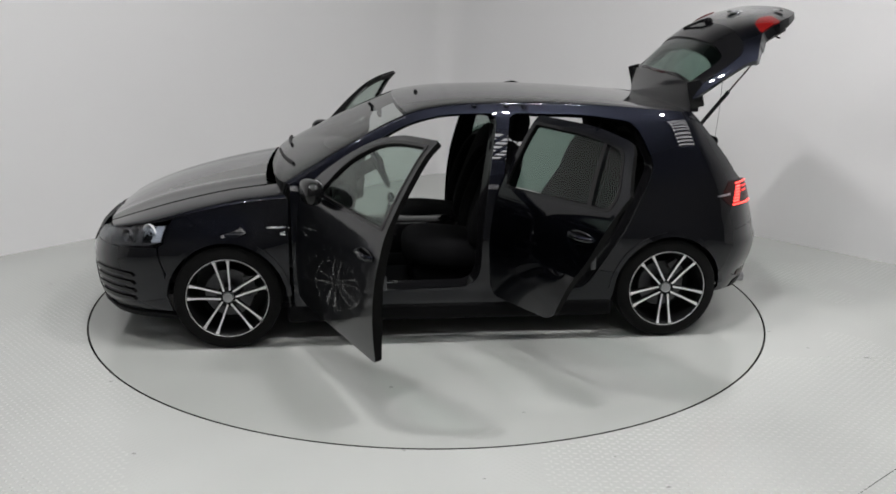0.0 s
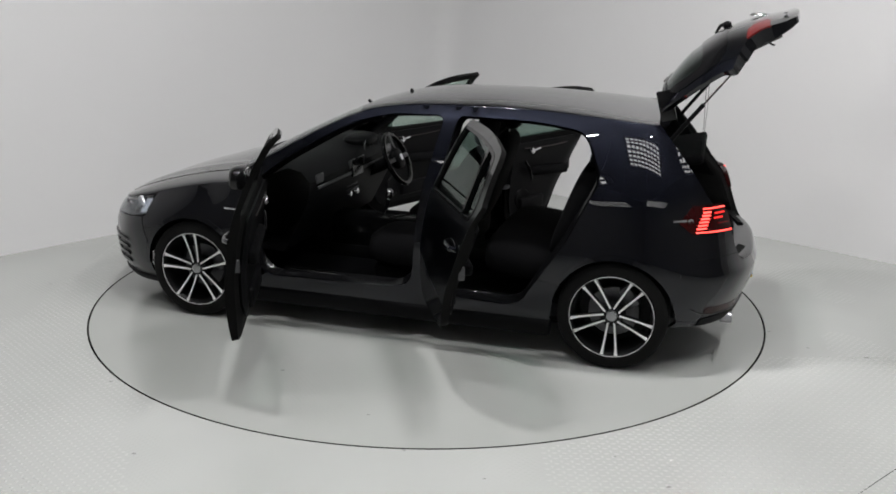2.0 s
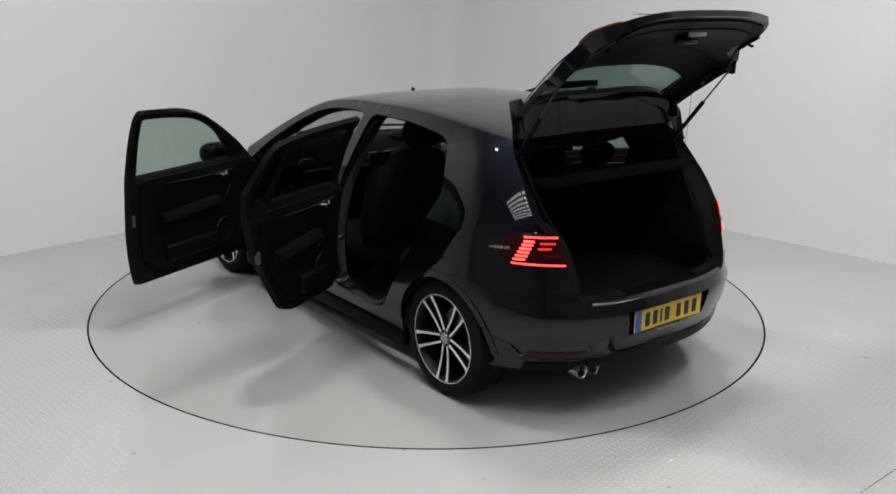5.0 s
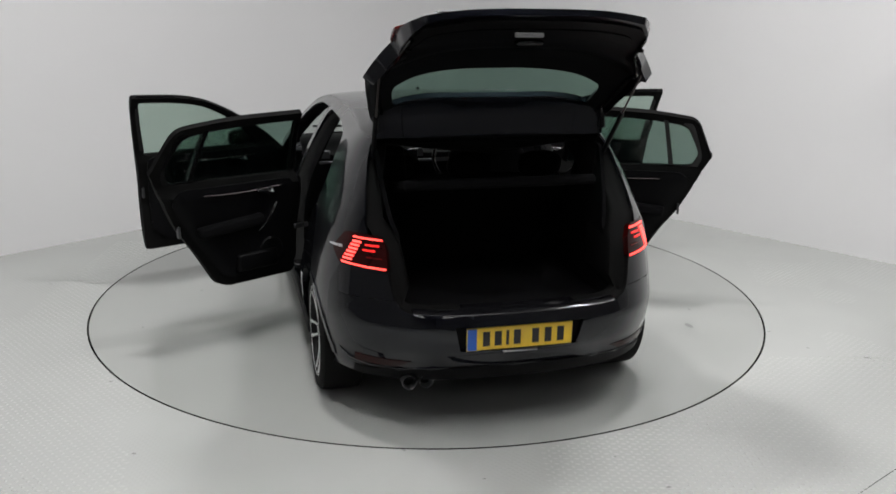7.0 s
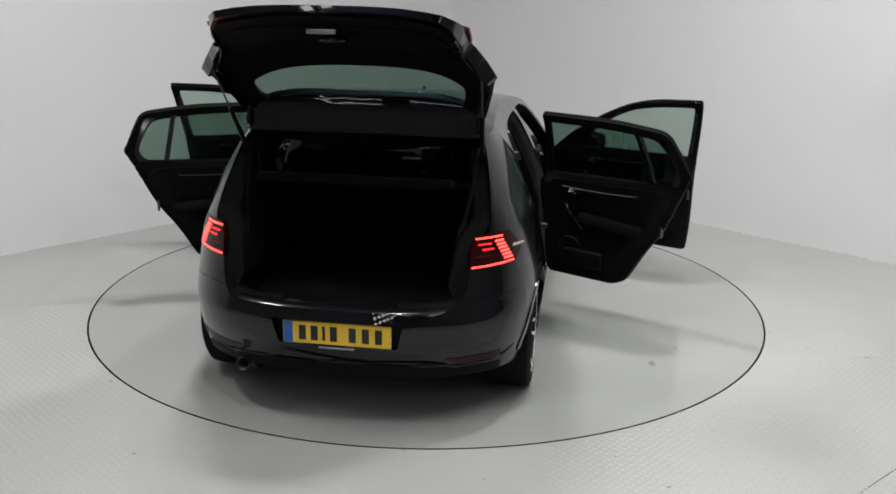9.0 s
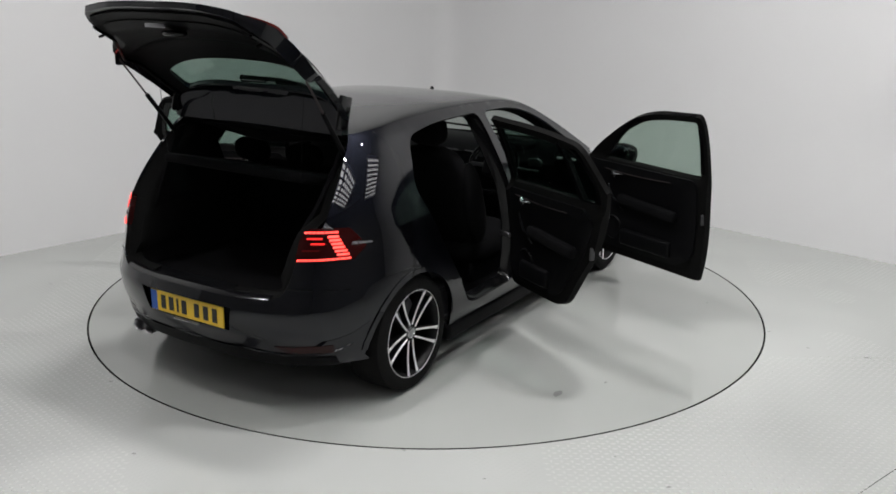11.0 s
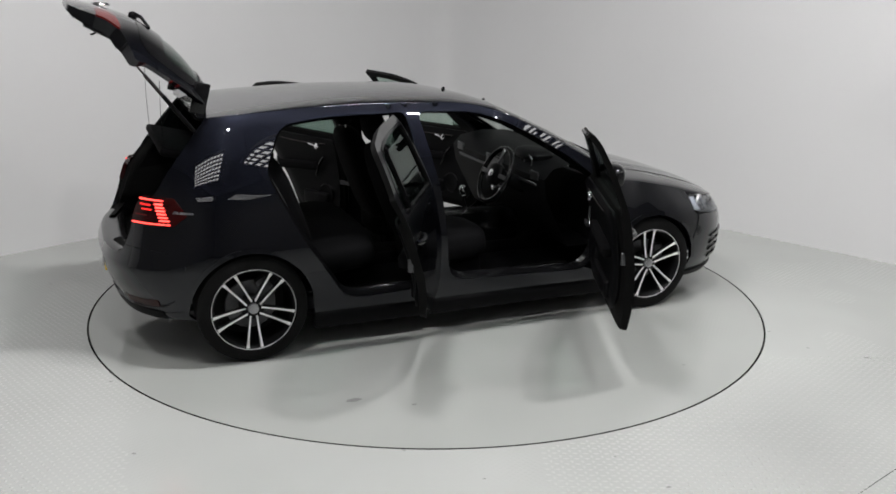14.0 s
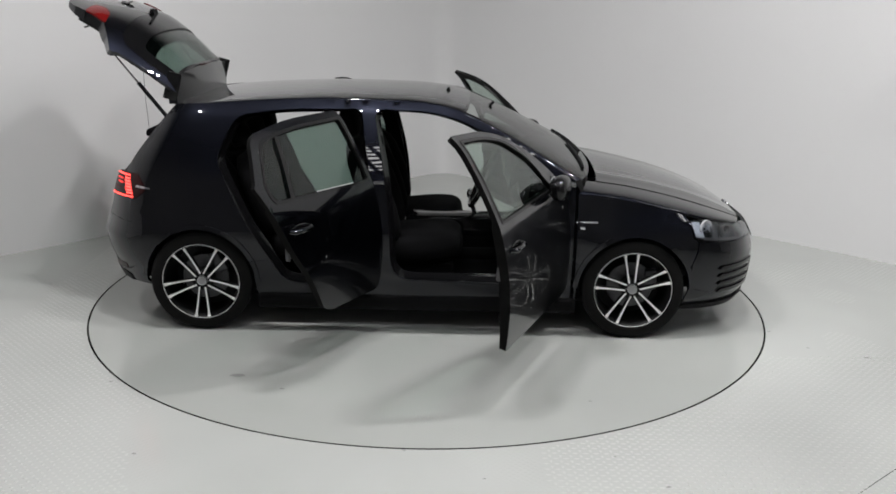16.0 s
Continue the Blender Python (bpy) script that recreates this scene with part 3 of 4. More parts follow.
def front_end():
    ts = [k / 24 for k in range(25)]
    ph = [-SEAM + 2 * SEAM * k / 40 for k in range(41)]
    V, F = grid(lambda t, p: bonnet_pt(0.06 + 0.94 * t, p, 0.003), ts, ph)
    n = len(V)
    V2 = [(x, y, z - 0.012) for x, y, z in V]
    faces = F + [tuple(i + n for i in reversed(f)) for f in F]
    w = len(ph)
    for i in range(len(ts) - 1):
        for j in (0, w - 1):
            a, b = i * w + j, (i + 1) * w + j
            faces.append((a, b, b + n, a + n))
    for j in range(w - 1):
        for i in (0, len(ts) - 1):
            a, b = i * w + j, i * w + j + 1
            faces.append((a, b, b + n, a + n))
    hood = piece("bonnet", (V + V2, faces), PAINT, "dark metallic bonnet, closed")
    # round plain badge on the nose
    sub("badge", lathe([(0.0, 0.012), (0.045, 0.010), (0.05, 0.0)], 24, axis="z"), CHROME, hood).matrix_basis = pose(2.088, 0, 0.650, 0, 58, 0)
    for s in (1, -1):
        strip = grid(lambda t, p: bonnet_pt(t, p), ts, [SEAM + radians(1.2) + (math.pi / 2 - SEAM - radians(1.2)) * k / 10 for k in range(11)])
        low = [(x, curve(BONNET_EDGE, x)) for x in [0.955, 1.05, 1.2, 1.35, 1.5, 1.6]]
        outline = along([(0.955, 0.19)] + low + [(1.625, 0.745), (1.655, 0.640), (1.69, 0.615), (1.665, 0.50)] + arch(WHEEL_X, 22, 172) + [(0.958, 0.19)])
        wing = sheet(outline, [], skin, 0.01, 0.035)
        f = piece("front_wing", side_of(join(wing, strip), s), PAINT, "dark metallic front wing")
        sub("wing_badge", side_of(block((0.13, 0.006, 0.012), 0.003, m=pose(1.01, 0.886, 0.735)), s), CHROME, f, "slim chrome badge strip")
        sub("letter_badge", side_of(block((0.03, 0.006, 0.02), 0.003, m=pose(0.985, 0.893, 0.70)), s), CHROME, f)
        # headlamp
        out_l = along([(1.630, 0.745), (1.70, 0.742), (1.86, 0.702)]) + at_front([(0.60, 0.682), (0.45, 0.662), (0.42, 0.598), (0.56, 0.592)]) + along([(1.90, 0.600), (1.75, 0.616), (1.655, 0.645)])
        shell = sheet(rounded(out_l, 0.02), [], skin, 0.01, 0.03, lift=-0.03)
        h = piece("headlamp", side_of(shell, s), TRIM, "headlamp with chrome reflectors under a clear lens")
        sub("lens", side_of(sheet(rounded(out_l, 0.02), [], skin, 0.004, 0.03, lift=-0.001), s), LENS, h)
        # rear bowl pale, front bowl dark grey: how light catches them is coloured in
        for (x, z, r) in ((1.755, 0.685, 0.047), (1.89, 0.652, 0.038)):
            p = skin(qx(x, z), z)
            rf = lathe([(0.0, -0.012), (r * 0.35, -0.010), (r * 0.40, 0.006), (r * 0.55, -0.006), (r, 0.014), (r + 0.004, 0.014), (r + 0.004, 0.0)], 24)
            sub("reflector", side_of(shift(rf, pose(p[0] - 0.016, p[1] - 0.018, z, 0, 0, -38)), s), REFLECT if x < 1.8 else STEEL, h, "chrome reflector bowl, its gleam put into the colour")
        # rear facet pale, front facet dark grey, for the same fall of light
        facet = sheet(rounded(along([(1.655, 0.732), (1.705, 0.728), (1.735, 0.640), (1.680, 0.648)]), 0.008), [], skin, 0.006, 0.02, lift=-0.012)
        sub("reflector_facet", side_of(facet, s), REFLECT, h, "facet of the headlamp reflector, its gleam put into the colour")
        facet = sheet(rounded(along([(1.775, 0.715), (1.81, 0.705), (1.83, 0.63), (1.79, 0.638)]), 0.008), [], skin, 0.006, 0.02, lift=-0.012)
        sub("reflector_facet", side_of(facet, s), STEEL, h)
        strip2 = sheet(along([(1.67, 0.648), (1.75, 0.624), (1.95, 0.604), (1.95, 0.618), (1.75, 0.638)]) , [], skin, 0.004, 0.03, lift=-0.004)
        sub("light_strip", side_of(strip2, s), STEEL, h)
    # bumper, from arch to arch round the nose
    def cx2(pts):
        return pts + [(2 * (X0F + 1) - q, z) for q, z in reversed(pts)]
    half = along([(1.62, 0.20), (1.655, 0.33), (1.665, 0.48), (1.70, 0.615), (1.90, 0.595)]) + at_front([(0.5, 0.588), (0.40, 0.595), (0.38, 0.615), (0.2, 0.628)])
    low = [(X0F + 1.0, 0.16)]
    bump = piece("front_bumper", sheet(cx2(half) + low, [], skin, 0.012, 0.04, out=(1, 0, 0)), PAINT, "dark metallic front bumper")
    sub("grille", sheet(cx2(at_front([(0.40, 0.55), (0.40, 0.625), (0.1, 0.64)])), [], skin, 0.006, 0.04, out=(1, 0, 0), lift=0.004), GLOSS, bump, "black grille")
    sub("lower_intake", sheet(cx2(at_front([(0.50, 0.24), (0.46, 0.42), (0.1, 0.43)])), [], skin, 0.006, 0.04, out=(1, 0, 0), lift=0.004), TRIM, bump)
    for s in (1, -1):
        for k in range(4):
            z0 = 0.285 + 0.05 * k
            fin = sheet(along([(1.84, z0), (1.86, z0 + 0.018), (1.98, z0 + 0.022)]) + at_front([(0.56, z0 + 0.022), (0.56, z0)]), [], skin, 0.01, 0.03, lift=0.012)
            sub("fin", side_of(fin, s), GLOSS, bump, "gloss black fin at the bumper's corner")
        lip = sheet(along([(1.60, 0.185), (1.62, 0.215), (1.9, 0.215)]) + at_front([(0.2, 0.205), (0.2, 0.165)]) + along([(1.9, 0.175)]), [], skin, 0.02, 0.04, lift=0.015)
        sub("lip", side_of(lip, s), TRIM, bump, "black lower lip")


front_end()


def roof_and_screen():
    ss = [k / 30 for k in range(31)]
    ph = [-math.pi / 2 + math.pi * k / 44 for k in range(45)]

    def rp(s, p, d=0.0):
        ex, cx = 0.24 - 1.70 * s, 0.31 - 1.83 * s
        x, y, z = dome(ex, cx, curve(CROWN, cx), p, 2.25)
        return (x, y, z - d)
    V, F = grid(rp, ss, ph)
    V2, F2 = grid(lambda s, p: rp(s, p * 0.97, 0.03), ss, ph)
    n = len(V)
    roof = piece("roof", (V, F), PAINT, "dark metallic roof")
    sub("headlining", (V2, [tuple(reversed(f)) for f in F2]), CLOTH, roof, "dark roof lining")
    fin = tube([(0.06, 0, 1.405), (0.065, 0, 1.42), (0.067, 0, 1.432)], [0.016, 0.012, 0.006], 8)
    sub("aerial", shift(fin, pose(0.10, 0, -0.012)), TRIM, roof, "stub aerial")

    def wp(t, p):
        ex, cx = 0.24 + 0.70 * t, 0.31 + 0.77 * t
        return dome(ex, cx, 1.368 - 0.375 * t + 0.05 * t * (1 - t), p, 2.1)
    lim = radians(76)
    ws = piece("windscreen", grid(wp, [k / 20 for k in range(21)], [-lim + 2 * lim * k / 32 for k in range(33)]), SCREEN, "tinted laminated windscreen")
    for s in (1, -1):
        ap = grid(lambda t, p: wp(t, p), [k / 20 for k in range(21)], [lim + (math.pi / 2 - lim) * k / 6 for k in range(7)])
        piece("windscreen_pillar", side_of(ap, s), PAINT, "dark metallic windscreen pillar")
    # cowl and wipers
    cw = grid(lambda p, v: tuple(Vector(wp(1.0, p)).lerp(Vector(bonnet_pt(0.0, p * 0.8)), v) - Vector((0, 0, 0.03 * math.sin(math.pi * v)))), [-lim + 2 * lim * k / 30 for k in range(31)], [0, 0.25, 0.5, 0.75, 1.0])
    cowl = piece("cowl_panel", cw, TRIM, "black plastic cowl below the windscreen")
    for y0, y1 in ((-0.05, 0.62), (-0.62, 0.0)):
        pts = [Vector(wp(0.96 - 0.10 * k / 8, math.asin(max(-1, min(1, (y0 + (y1 - y0) * k / 8) / 0.82))))) + Vector((0, 0, 0.010)) for k in range(9)]
        sub("wiper", tube(pts, 0.009, 6), TRIM, cowl, "black wiper arm and blade")


roof_and_screen()


def wheel_thing():
    prof = [(0.232, -0.10), (0.245, -0.112), (0.285, -0.112), (0.308, -0.095), (0.312, -0.05), (0.312, 0.05), (0.308, 0.095), (0.285, 0.112), (0.245, 0.112), (0.232, 0.10)]
    barrel = [(0.234, 0.104), (0.238, 0.108), (0.232, 0.108), (0.222, 0.098), (0.215, 0.03), (0.205, -0.09), (0.02, -0.095)]
    rim = make("wheel", *lathe(barrel, 56), DARKALLOY, car, "five twin-spoke alloy wheel with low-profile tyre")
    sub("tyre", lathe(prof, 64), RUBBER, rim, "low-profile black tyre")
    sub("rim_edge", lathe([(0.2315, 0.104), (0.233, 0.1105), (0.2355, 0.1095), (0.2365, 0.106)], 64), SILVER, rim, "bright machined rim edge")
    sub("brake_disc", lathe([(0.06, -0.01), (0.14, -0.01), (0.145, -0.02)], 40), STEEL, rim, "grey steel brake disc")
    sub("hub", lathe([(0.0, 0.078), (0.055, 0.08), (0.066, 0.07), (0.07, 0.02)], 32), DARKALLOY, rim)
    sub("hub_cap", lathe([(0.0, 0.092), (0.026, 0.0915), (0.030, 0.089), (0.032, 0.08)], 28), PIPE, rim, "round grey hub cap with a plain ring")
    sub("cap_ring", lathe([(0.024, 0.0905), (0.026, 0.0945), (0.029, 0.0945), (0.031, 0.09)], 28), CHROME, rim)
    sub("brake_caliper", block((0.07, 0.05, 0.13), 0.015, 2, pose(-0.125, 0.0, 0.03)), STEEL, rim)
    for k in range(5):
        for s in (1, -1):
            a0 = 72 * k + 90

            def sp(i, j):
                t = i / 8
                r = 0.040 + (0.226 - 0.040) * t
                off = s * (0.0175 + 0.0225 * t)
                wdt = (0.0052 + 0.0012 * t) * (1.0 if i < 7 else (1.15 if i == 7 else 1.7))
                hgt = 0.086 + 0.018 * t - 0.006 * math.sin(math.pi * t)
                o, hh = ((-1, -0.003), (-1, 0.0), (-0.8, 0.002), (0.8, 0.002), (1, 0.0), (1, -0.003))[j]
                return (r, hgt + hh, off + o * wdt)
            turn = pose(0, 0, 0, 0, -a0, 0)
            V, F = grid(sp, list(range(9)), list(range(6)))
            sub("spoke", ([tuple(turn @ Vector(p)) for p in V], F), SILVER, rim, "bright machined spoke", 30)

            def core(i, j):
                x, y, z = sp(i, (0, 1, 4, 5)[j])
                return (x, y - 0.004 - (0.03 if j in (0, 3) else 0.0), z)
            V, F = grid(core, list(range(9)), list(range(4)))
            sub("spoke_core", ([tuple(turn @ Vector(p)) for p in V], F), DARKALLOY, rim)
    return rim


w0 = wheel_thing()
for i, (xc, s, turn, yw) in enumerate(((WHEEL_X, 1, 8, 0.772), (-WHEEL_X, 1, 36, 0.768), (WHEEL_X, -1, 5, 0.772), (-WHEEL_X, -1, 35, 0.768))):
    m = pose(CX + xc, CY + s * yw, HUB_Z + 0.007) @ (pose(0, 0, 0, 0, turn, 0) if s > 0 else pose(0, 0, 0, 0, turn, 180))
    if i == 0:
        w0.matrix_basis = m
    else:
        copy_thing(w0, m)

HINGE_F, HINGE_R, OPEN_F, OPEN_R = (0.886, 0.86), (-0.225, 0.865), 67, 61


REAR_EDGE = [(0.30, -0.80), (0.345, -0.81), (0.55, -0.925), (0.70, -1.03), (1.07, -1.20), (1.4, -1.1)]


def door_thick(q, z):
    t = min(1, max(0, (0.985 - z) / 0.06))
    b = min(1, max(0, (z - 0.285) / 0.16))
    e = (q + 0.19) if q > -0.21 else (q - curve(REAR_EDGE, z))
    e = min(1, max(0.35, 0.35 + 0.65 * e / 0.12))
    return 0.028 + 0.052 * t * t * (3 - 2 * t) * (0.2 + 0.8 * b) * e


def inner(q, z, d=0.0):
    x, y, z = skin(q, z)
    return (x, y - door_thick(q, z) - d, z)


def door(front, s):
    hx, hy = HINGE_F if front else HINGE_R
    if front:
        out = rounded([(0.915, 0.90), (0.72, 1.062), (0.46, 1.220), (0.25, 1.318), (0.05, 1.366), (-0.280, 1.382), (-0.185, 0.85), (-0.175, 0.40), (-0.165, 0.292), (0.80, 0.30), (0.90, 0.34)],
                      [0.03, 0.2, 0.2, 0.15, 0.2, 0.02, 0.3, 0.05, 0.025, 0.05, 0.05])
        win = rounded([(0.665, 0.975), (0.44, 1.180), (0.22, 1.290), (0.03, 1.330), (-0.228, 1.345), (-0.148, 0.965)], [0.03, 0.15, 0.15, 0.15, 0.03, 0.02])
        card = rounded([(0.83, 0.90), (0.78, 0.95), (-0.14, 0.945), (-0.12, 0.44), (0.0, 0.36), (0.70, 0.36), (0.80, 0.46)], 0.05)
    else:
        out = rounded([(-0.325, 1.366), (-0.80, 1.362), (-1.11, 1.318), (-1.213, 1.072), (-1.035, 0.70), (-0.925, 0.55), (-0.81, 0.345), (-0.74, 0.312), (-0.27, 0.312), (-0.235, 0.80)],
                      [0.02, 0.2, 0.06, 0.05, 0.3, 0.1, 0.08, 0.05, 0.05, 0.3])
        win = rounded([(-0.30, 0.975), (-0.352, 1.318), (-0.78, 1.312), (-1.05, 1.275), (-1.135, 1.085), (-1.10, 0.995)], [0.02, 0.02, 0.15, 0.06, 0.05, 0.04])
        card = rounded([(-0.31, 0.94), (-1.05, 0.95), (-1.09, 0.88), (-0.96, 0.66), (-0.84, 0.50), (-0.76, 0.38), (-0.35, 0.36), (-0.30, 0.44)], 0.05)

    def loc(data):
        return shift(side_of(data, s), pose(-hx, -s * hy, 0))
    d = make("door", *loc(sheet(out, [win], skin, door_thick, 0.03)), PAINT, car, ("front" if front else "rear") + " door in dark metallic paint, standing wide open", 35)
    # inner faces and rims: body paint with its shade put into a dark colour
    d.data.materials.append(SEAL_SHADE)
    half = sum(1 for f in d.data.polygons if len(f.vertices) == 3) // 2
    for i, f in enumerate(d.data.polygons):
        f.material_index = 1 if i >= half else 0
    a = OPEN_F if front else OPEN_R
    d.matrix_basis = pose(CX + hx, CY + s * hy, 0, 0, 0, -s * a)
    # window pane
    gl = sheet(win, [], lambda q, z: (lambda p: (p[0], p[1] - 0.014, p[2]))(skin(q, z)), 0.004, 0.05)
    pane = sub("window_pane", loc(gl), TINT if front else DARKGLASS, d, "green tinted window pane" if front else "dark tinted rear window pane")
    # black window frame, outside and inside
    def grow(loop, k):
        cxm, czm = sum(p[0] for p in loop) / len(loop), sum(p[1] for p in loop) / len(loop)
        return [(cxm + (x - cxm) * (1 + k / max(0.15, abs(x - cxm) + 0.05)), czm + (z - czm) * (1 + k / max(0.08, abs(z - czm) + 0.02))) for x, z in loop]
    sub("window_seal", loc(sheet(grow(win, 0.016), [win], skin, 0.008, 0.03, lift=0.003)), GLOSS, d, "gloss black window surround")
    sub("inner_frame", loc(sheet([(x, max(0.95, z)) for x, z in grow(win, 0.03)], [win], lambda q, z: inner(q, max(z, 0.99)), 0.01, 0.03, lift=0.006)), GLOSS, d, "gloss black inner window frame")
    if not front:
        bar = [(-0.905, 1.312), (-0.93, 1.312), (-0.985, 0.985), (-0.955, 0.985)]
        sub("window_bar", loc(sheet(bar, [], skin, 0.03, 0.04, lift=0.002)), GLOSS, d, "black bar dividing the rear window")
    # lining of the door
    c = sheet(card, [], lambda q, z: inner(q, z, 0.0), 0.012, 0.035, out=(0, -1, 0), lift=0.014)
    sub("door_lining", loc(c), TRIM, d, "black moulded door lining")
    m0 = (0.30 if front else -0.68)
    wl = 0.80 if front else 0.70

    def on_card(x, z, depth):
        return (x, skin(x, z)[1] - door_thick(x, z) - depth, z)
    sub("armrest", loc(block((wl * 0.62, 0.06, 0.07), 0.022, 3, pose(m0 - 0.05, on_card(m0, 0.70, 0.03)[1], 0.70, 0, -4, 0))), CLOTH, d, "padded black armrest")
    grab = [on_card(m0 + wl * (0.36 - 0.16 * k / 6), 0.80 - 0.16 * k / 6, 0.030 + 0.02 * math.sin(k / 6 * math.pi)) for k in range(7)]
    sub("pull_handle", loc(tube(grab, [0.008, 0.010, 0.011, 0.011, 0.011, 0.010, 0.008], 8)), GLOSS, d, "slanting gloss black pull handle")
    tr = [on_card(m0 + wl * (0.40 - 0.72 * k / 10), 0.905 - 0.01 * math.sin(k / 10 * math.pi), 0.022) for k in range(11)]
    sub("trim_strip", loc(tube(tr, 0.0035, 6)), STRIP, d, "slim satin strip along the lining")
    hp = on_card(m0 + wl * 0.24, 0.885, 0.025)
    sub("inner_handle", loc(join(block((0.12, 0.020, 0.014), 0.006, 2, pose(hp[0], hp[1] - 0.012, hp[2], 0, 10, 0)), block((0.035, 0.03, 0.050), 0.010, 2, pose(hp[0] + 0.03, hp[1] - 0.006, hp[2] - 0.004, 0, 30, 0)))), CHROME, d, "satin chrome inner door handle")
    sp = on_card(m0 + wl * 0.33, 0.50, 0.012)
    ring = shift(lathe([(0.0, 0.004), (0.06, 0.006), (0.075, 0.012), (0.085, 0.0)], 24), pose(sp[0], sp[1], sp[2], 0, 0, 180))
    sub("speaker", loc(ring), TRIM, d, "round black loudspeaker cover")
    sub("pocket", loc(block((0.44 if front else 0.28, 0.045, 0.11), 0.02, 3, pose(m0 - 0.04 if front else -0.55, on_card(m0, 0.46, 0.015)[1], 0.455))), TRIM, d, "black door pocket")
    # outer handle
    ox, oz = (-0.045, 0.815) if front else (-1.0, 0.83)
    y0 = skin(ox, oz)[1]
    if not front:
        ox += 0.03
    grip = tube([(ox + 0.085, y0 + 0.002, oz), (ox + 0.06, y0 + 0.026, oz), (ox, y0 + 0.032, oz), (ox - 0.06, y0 + 0.026, oz), (ox - 0.085, y0 + 0.002, oz)], [0.012, 0.014, 0.014, 0.014, 0.012], 10)
    sub("outer_handle", loc(grip), PAINT, d, "body-coloured door handle")
    cup = blob((0.16, 0.012, 0.06), 2.2, 16, pose(ox, y0, oz))
    sub("handle_recess", loc(cup), GLOSS, d)
    # hinge edge details: check strap, latch
    lx = 0.905 if front else -0.235
    sub("check_strap", loc(block((0.10, 0.02, 0.03), 0.004, 1, pose(lx - 0.0, 0.80, 0.62))), STEEL, d)
    ex = -0.168 if front else -1.035
    sub("latch", loc(block((0.014, 0.03, 0.07), 0.004, 1, pose(ex, 0.84, 0.70))), STEEL, d, "steel door latch")
    if front:
        shell = blob((0.215, 0.10, 0.135), 2.8, 24, pose(0.60, 0.905, 0.995, 0, 0, -6))
        sub("mirror_shell", loc(shell), GLOSS, d, "dark folded door mirror")
        sub("mirror_foot", loc(block((0.13, 0.07, 0.04), 0.015, 2, pose(0.70, 0.875, 0.955))), GLOSS, d)
        face = blob((0.17, 0.012, 0.10), 3.2, 20, pose(0.60, 0.855, 1.0, 0, 0, -6))
        sub("mirror_glass", loc(face), CHROME, d, "mirror glass")
        tri = sheet([(0.86, 0.94), (0.665, 0.96), (0.66, 0.985), (0.69, 1.04)], [], skin, 0.02, 0.03, lift=0.004)
        sub("corner_trim", loc(tri), GLOSS, d)
    return d


for s in (1, -1):
    door(True, s)
    door(False, s)


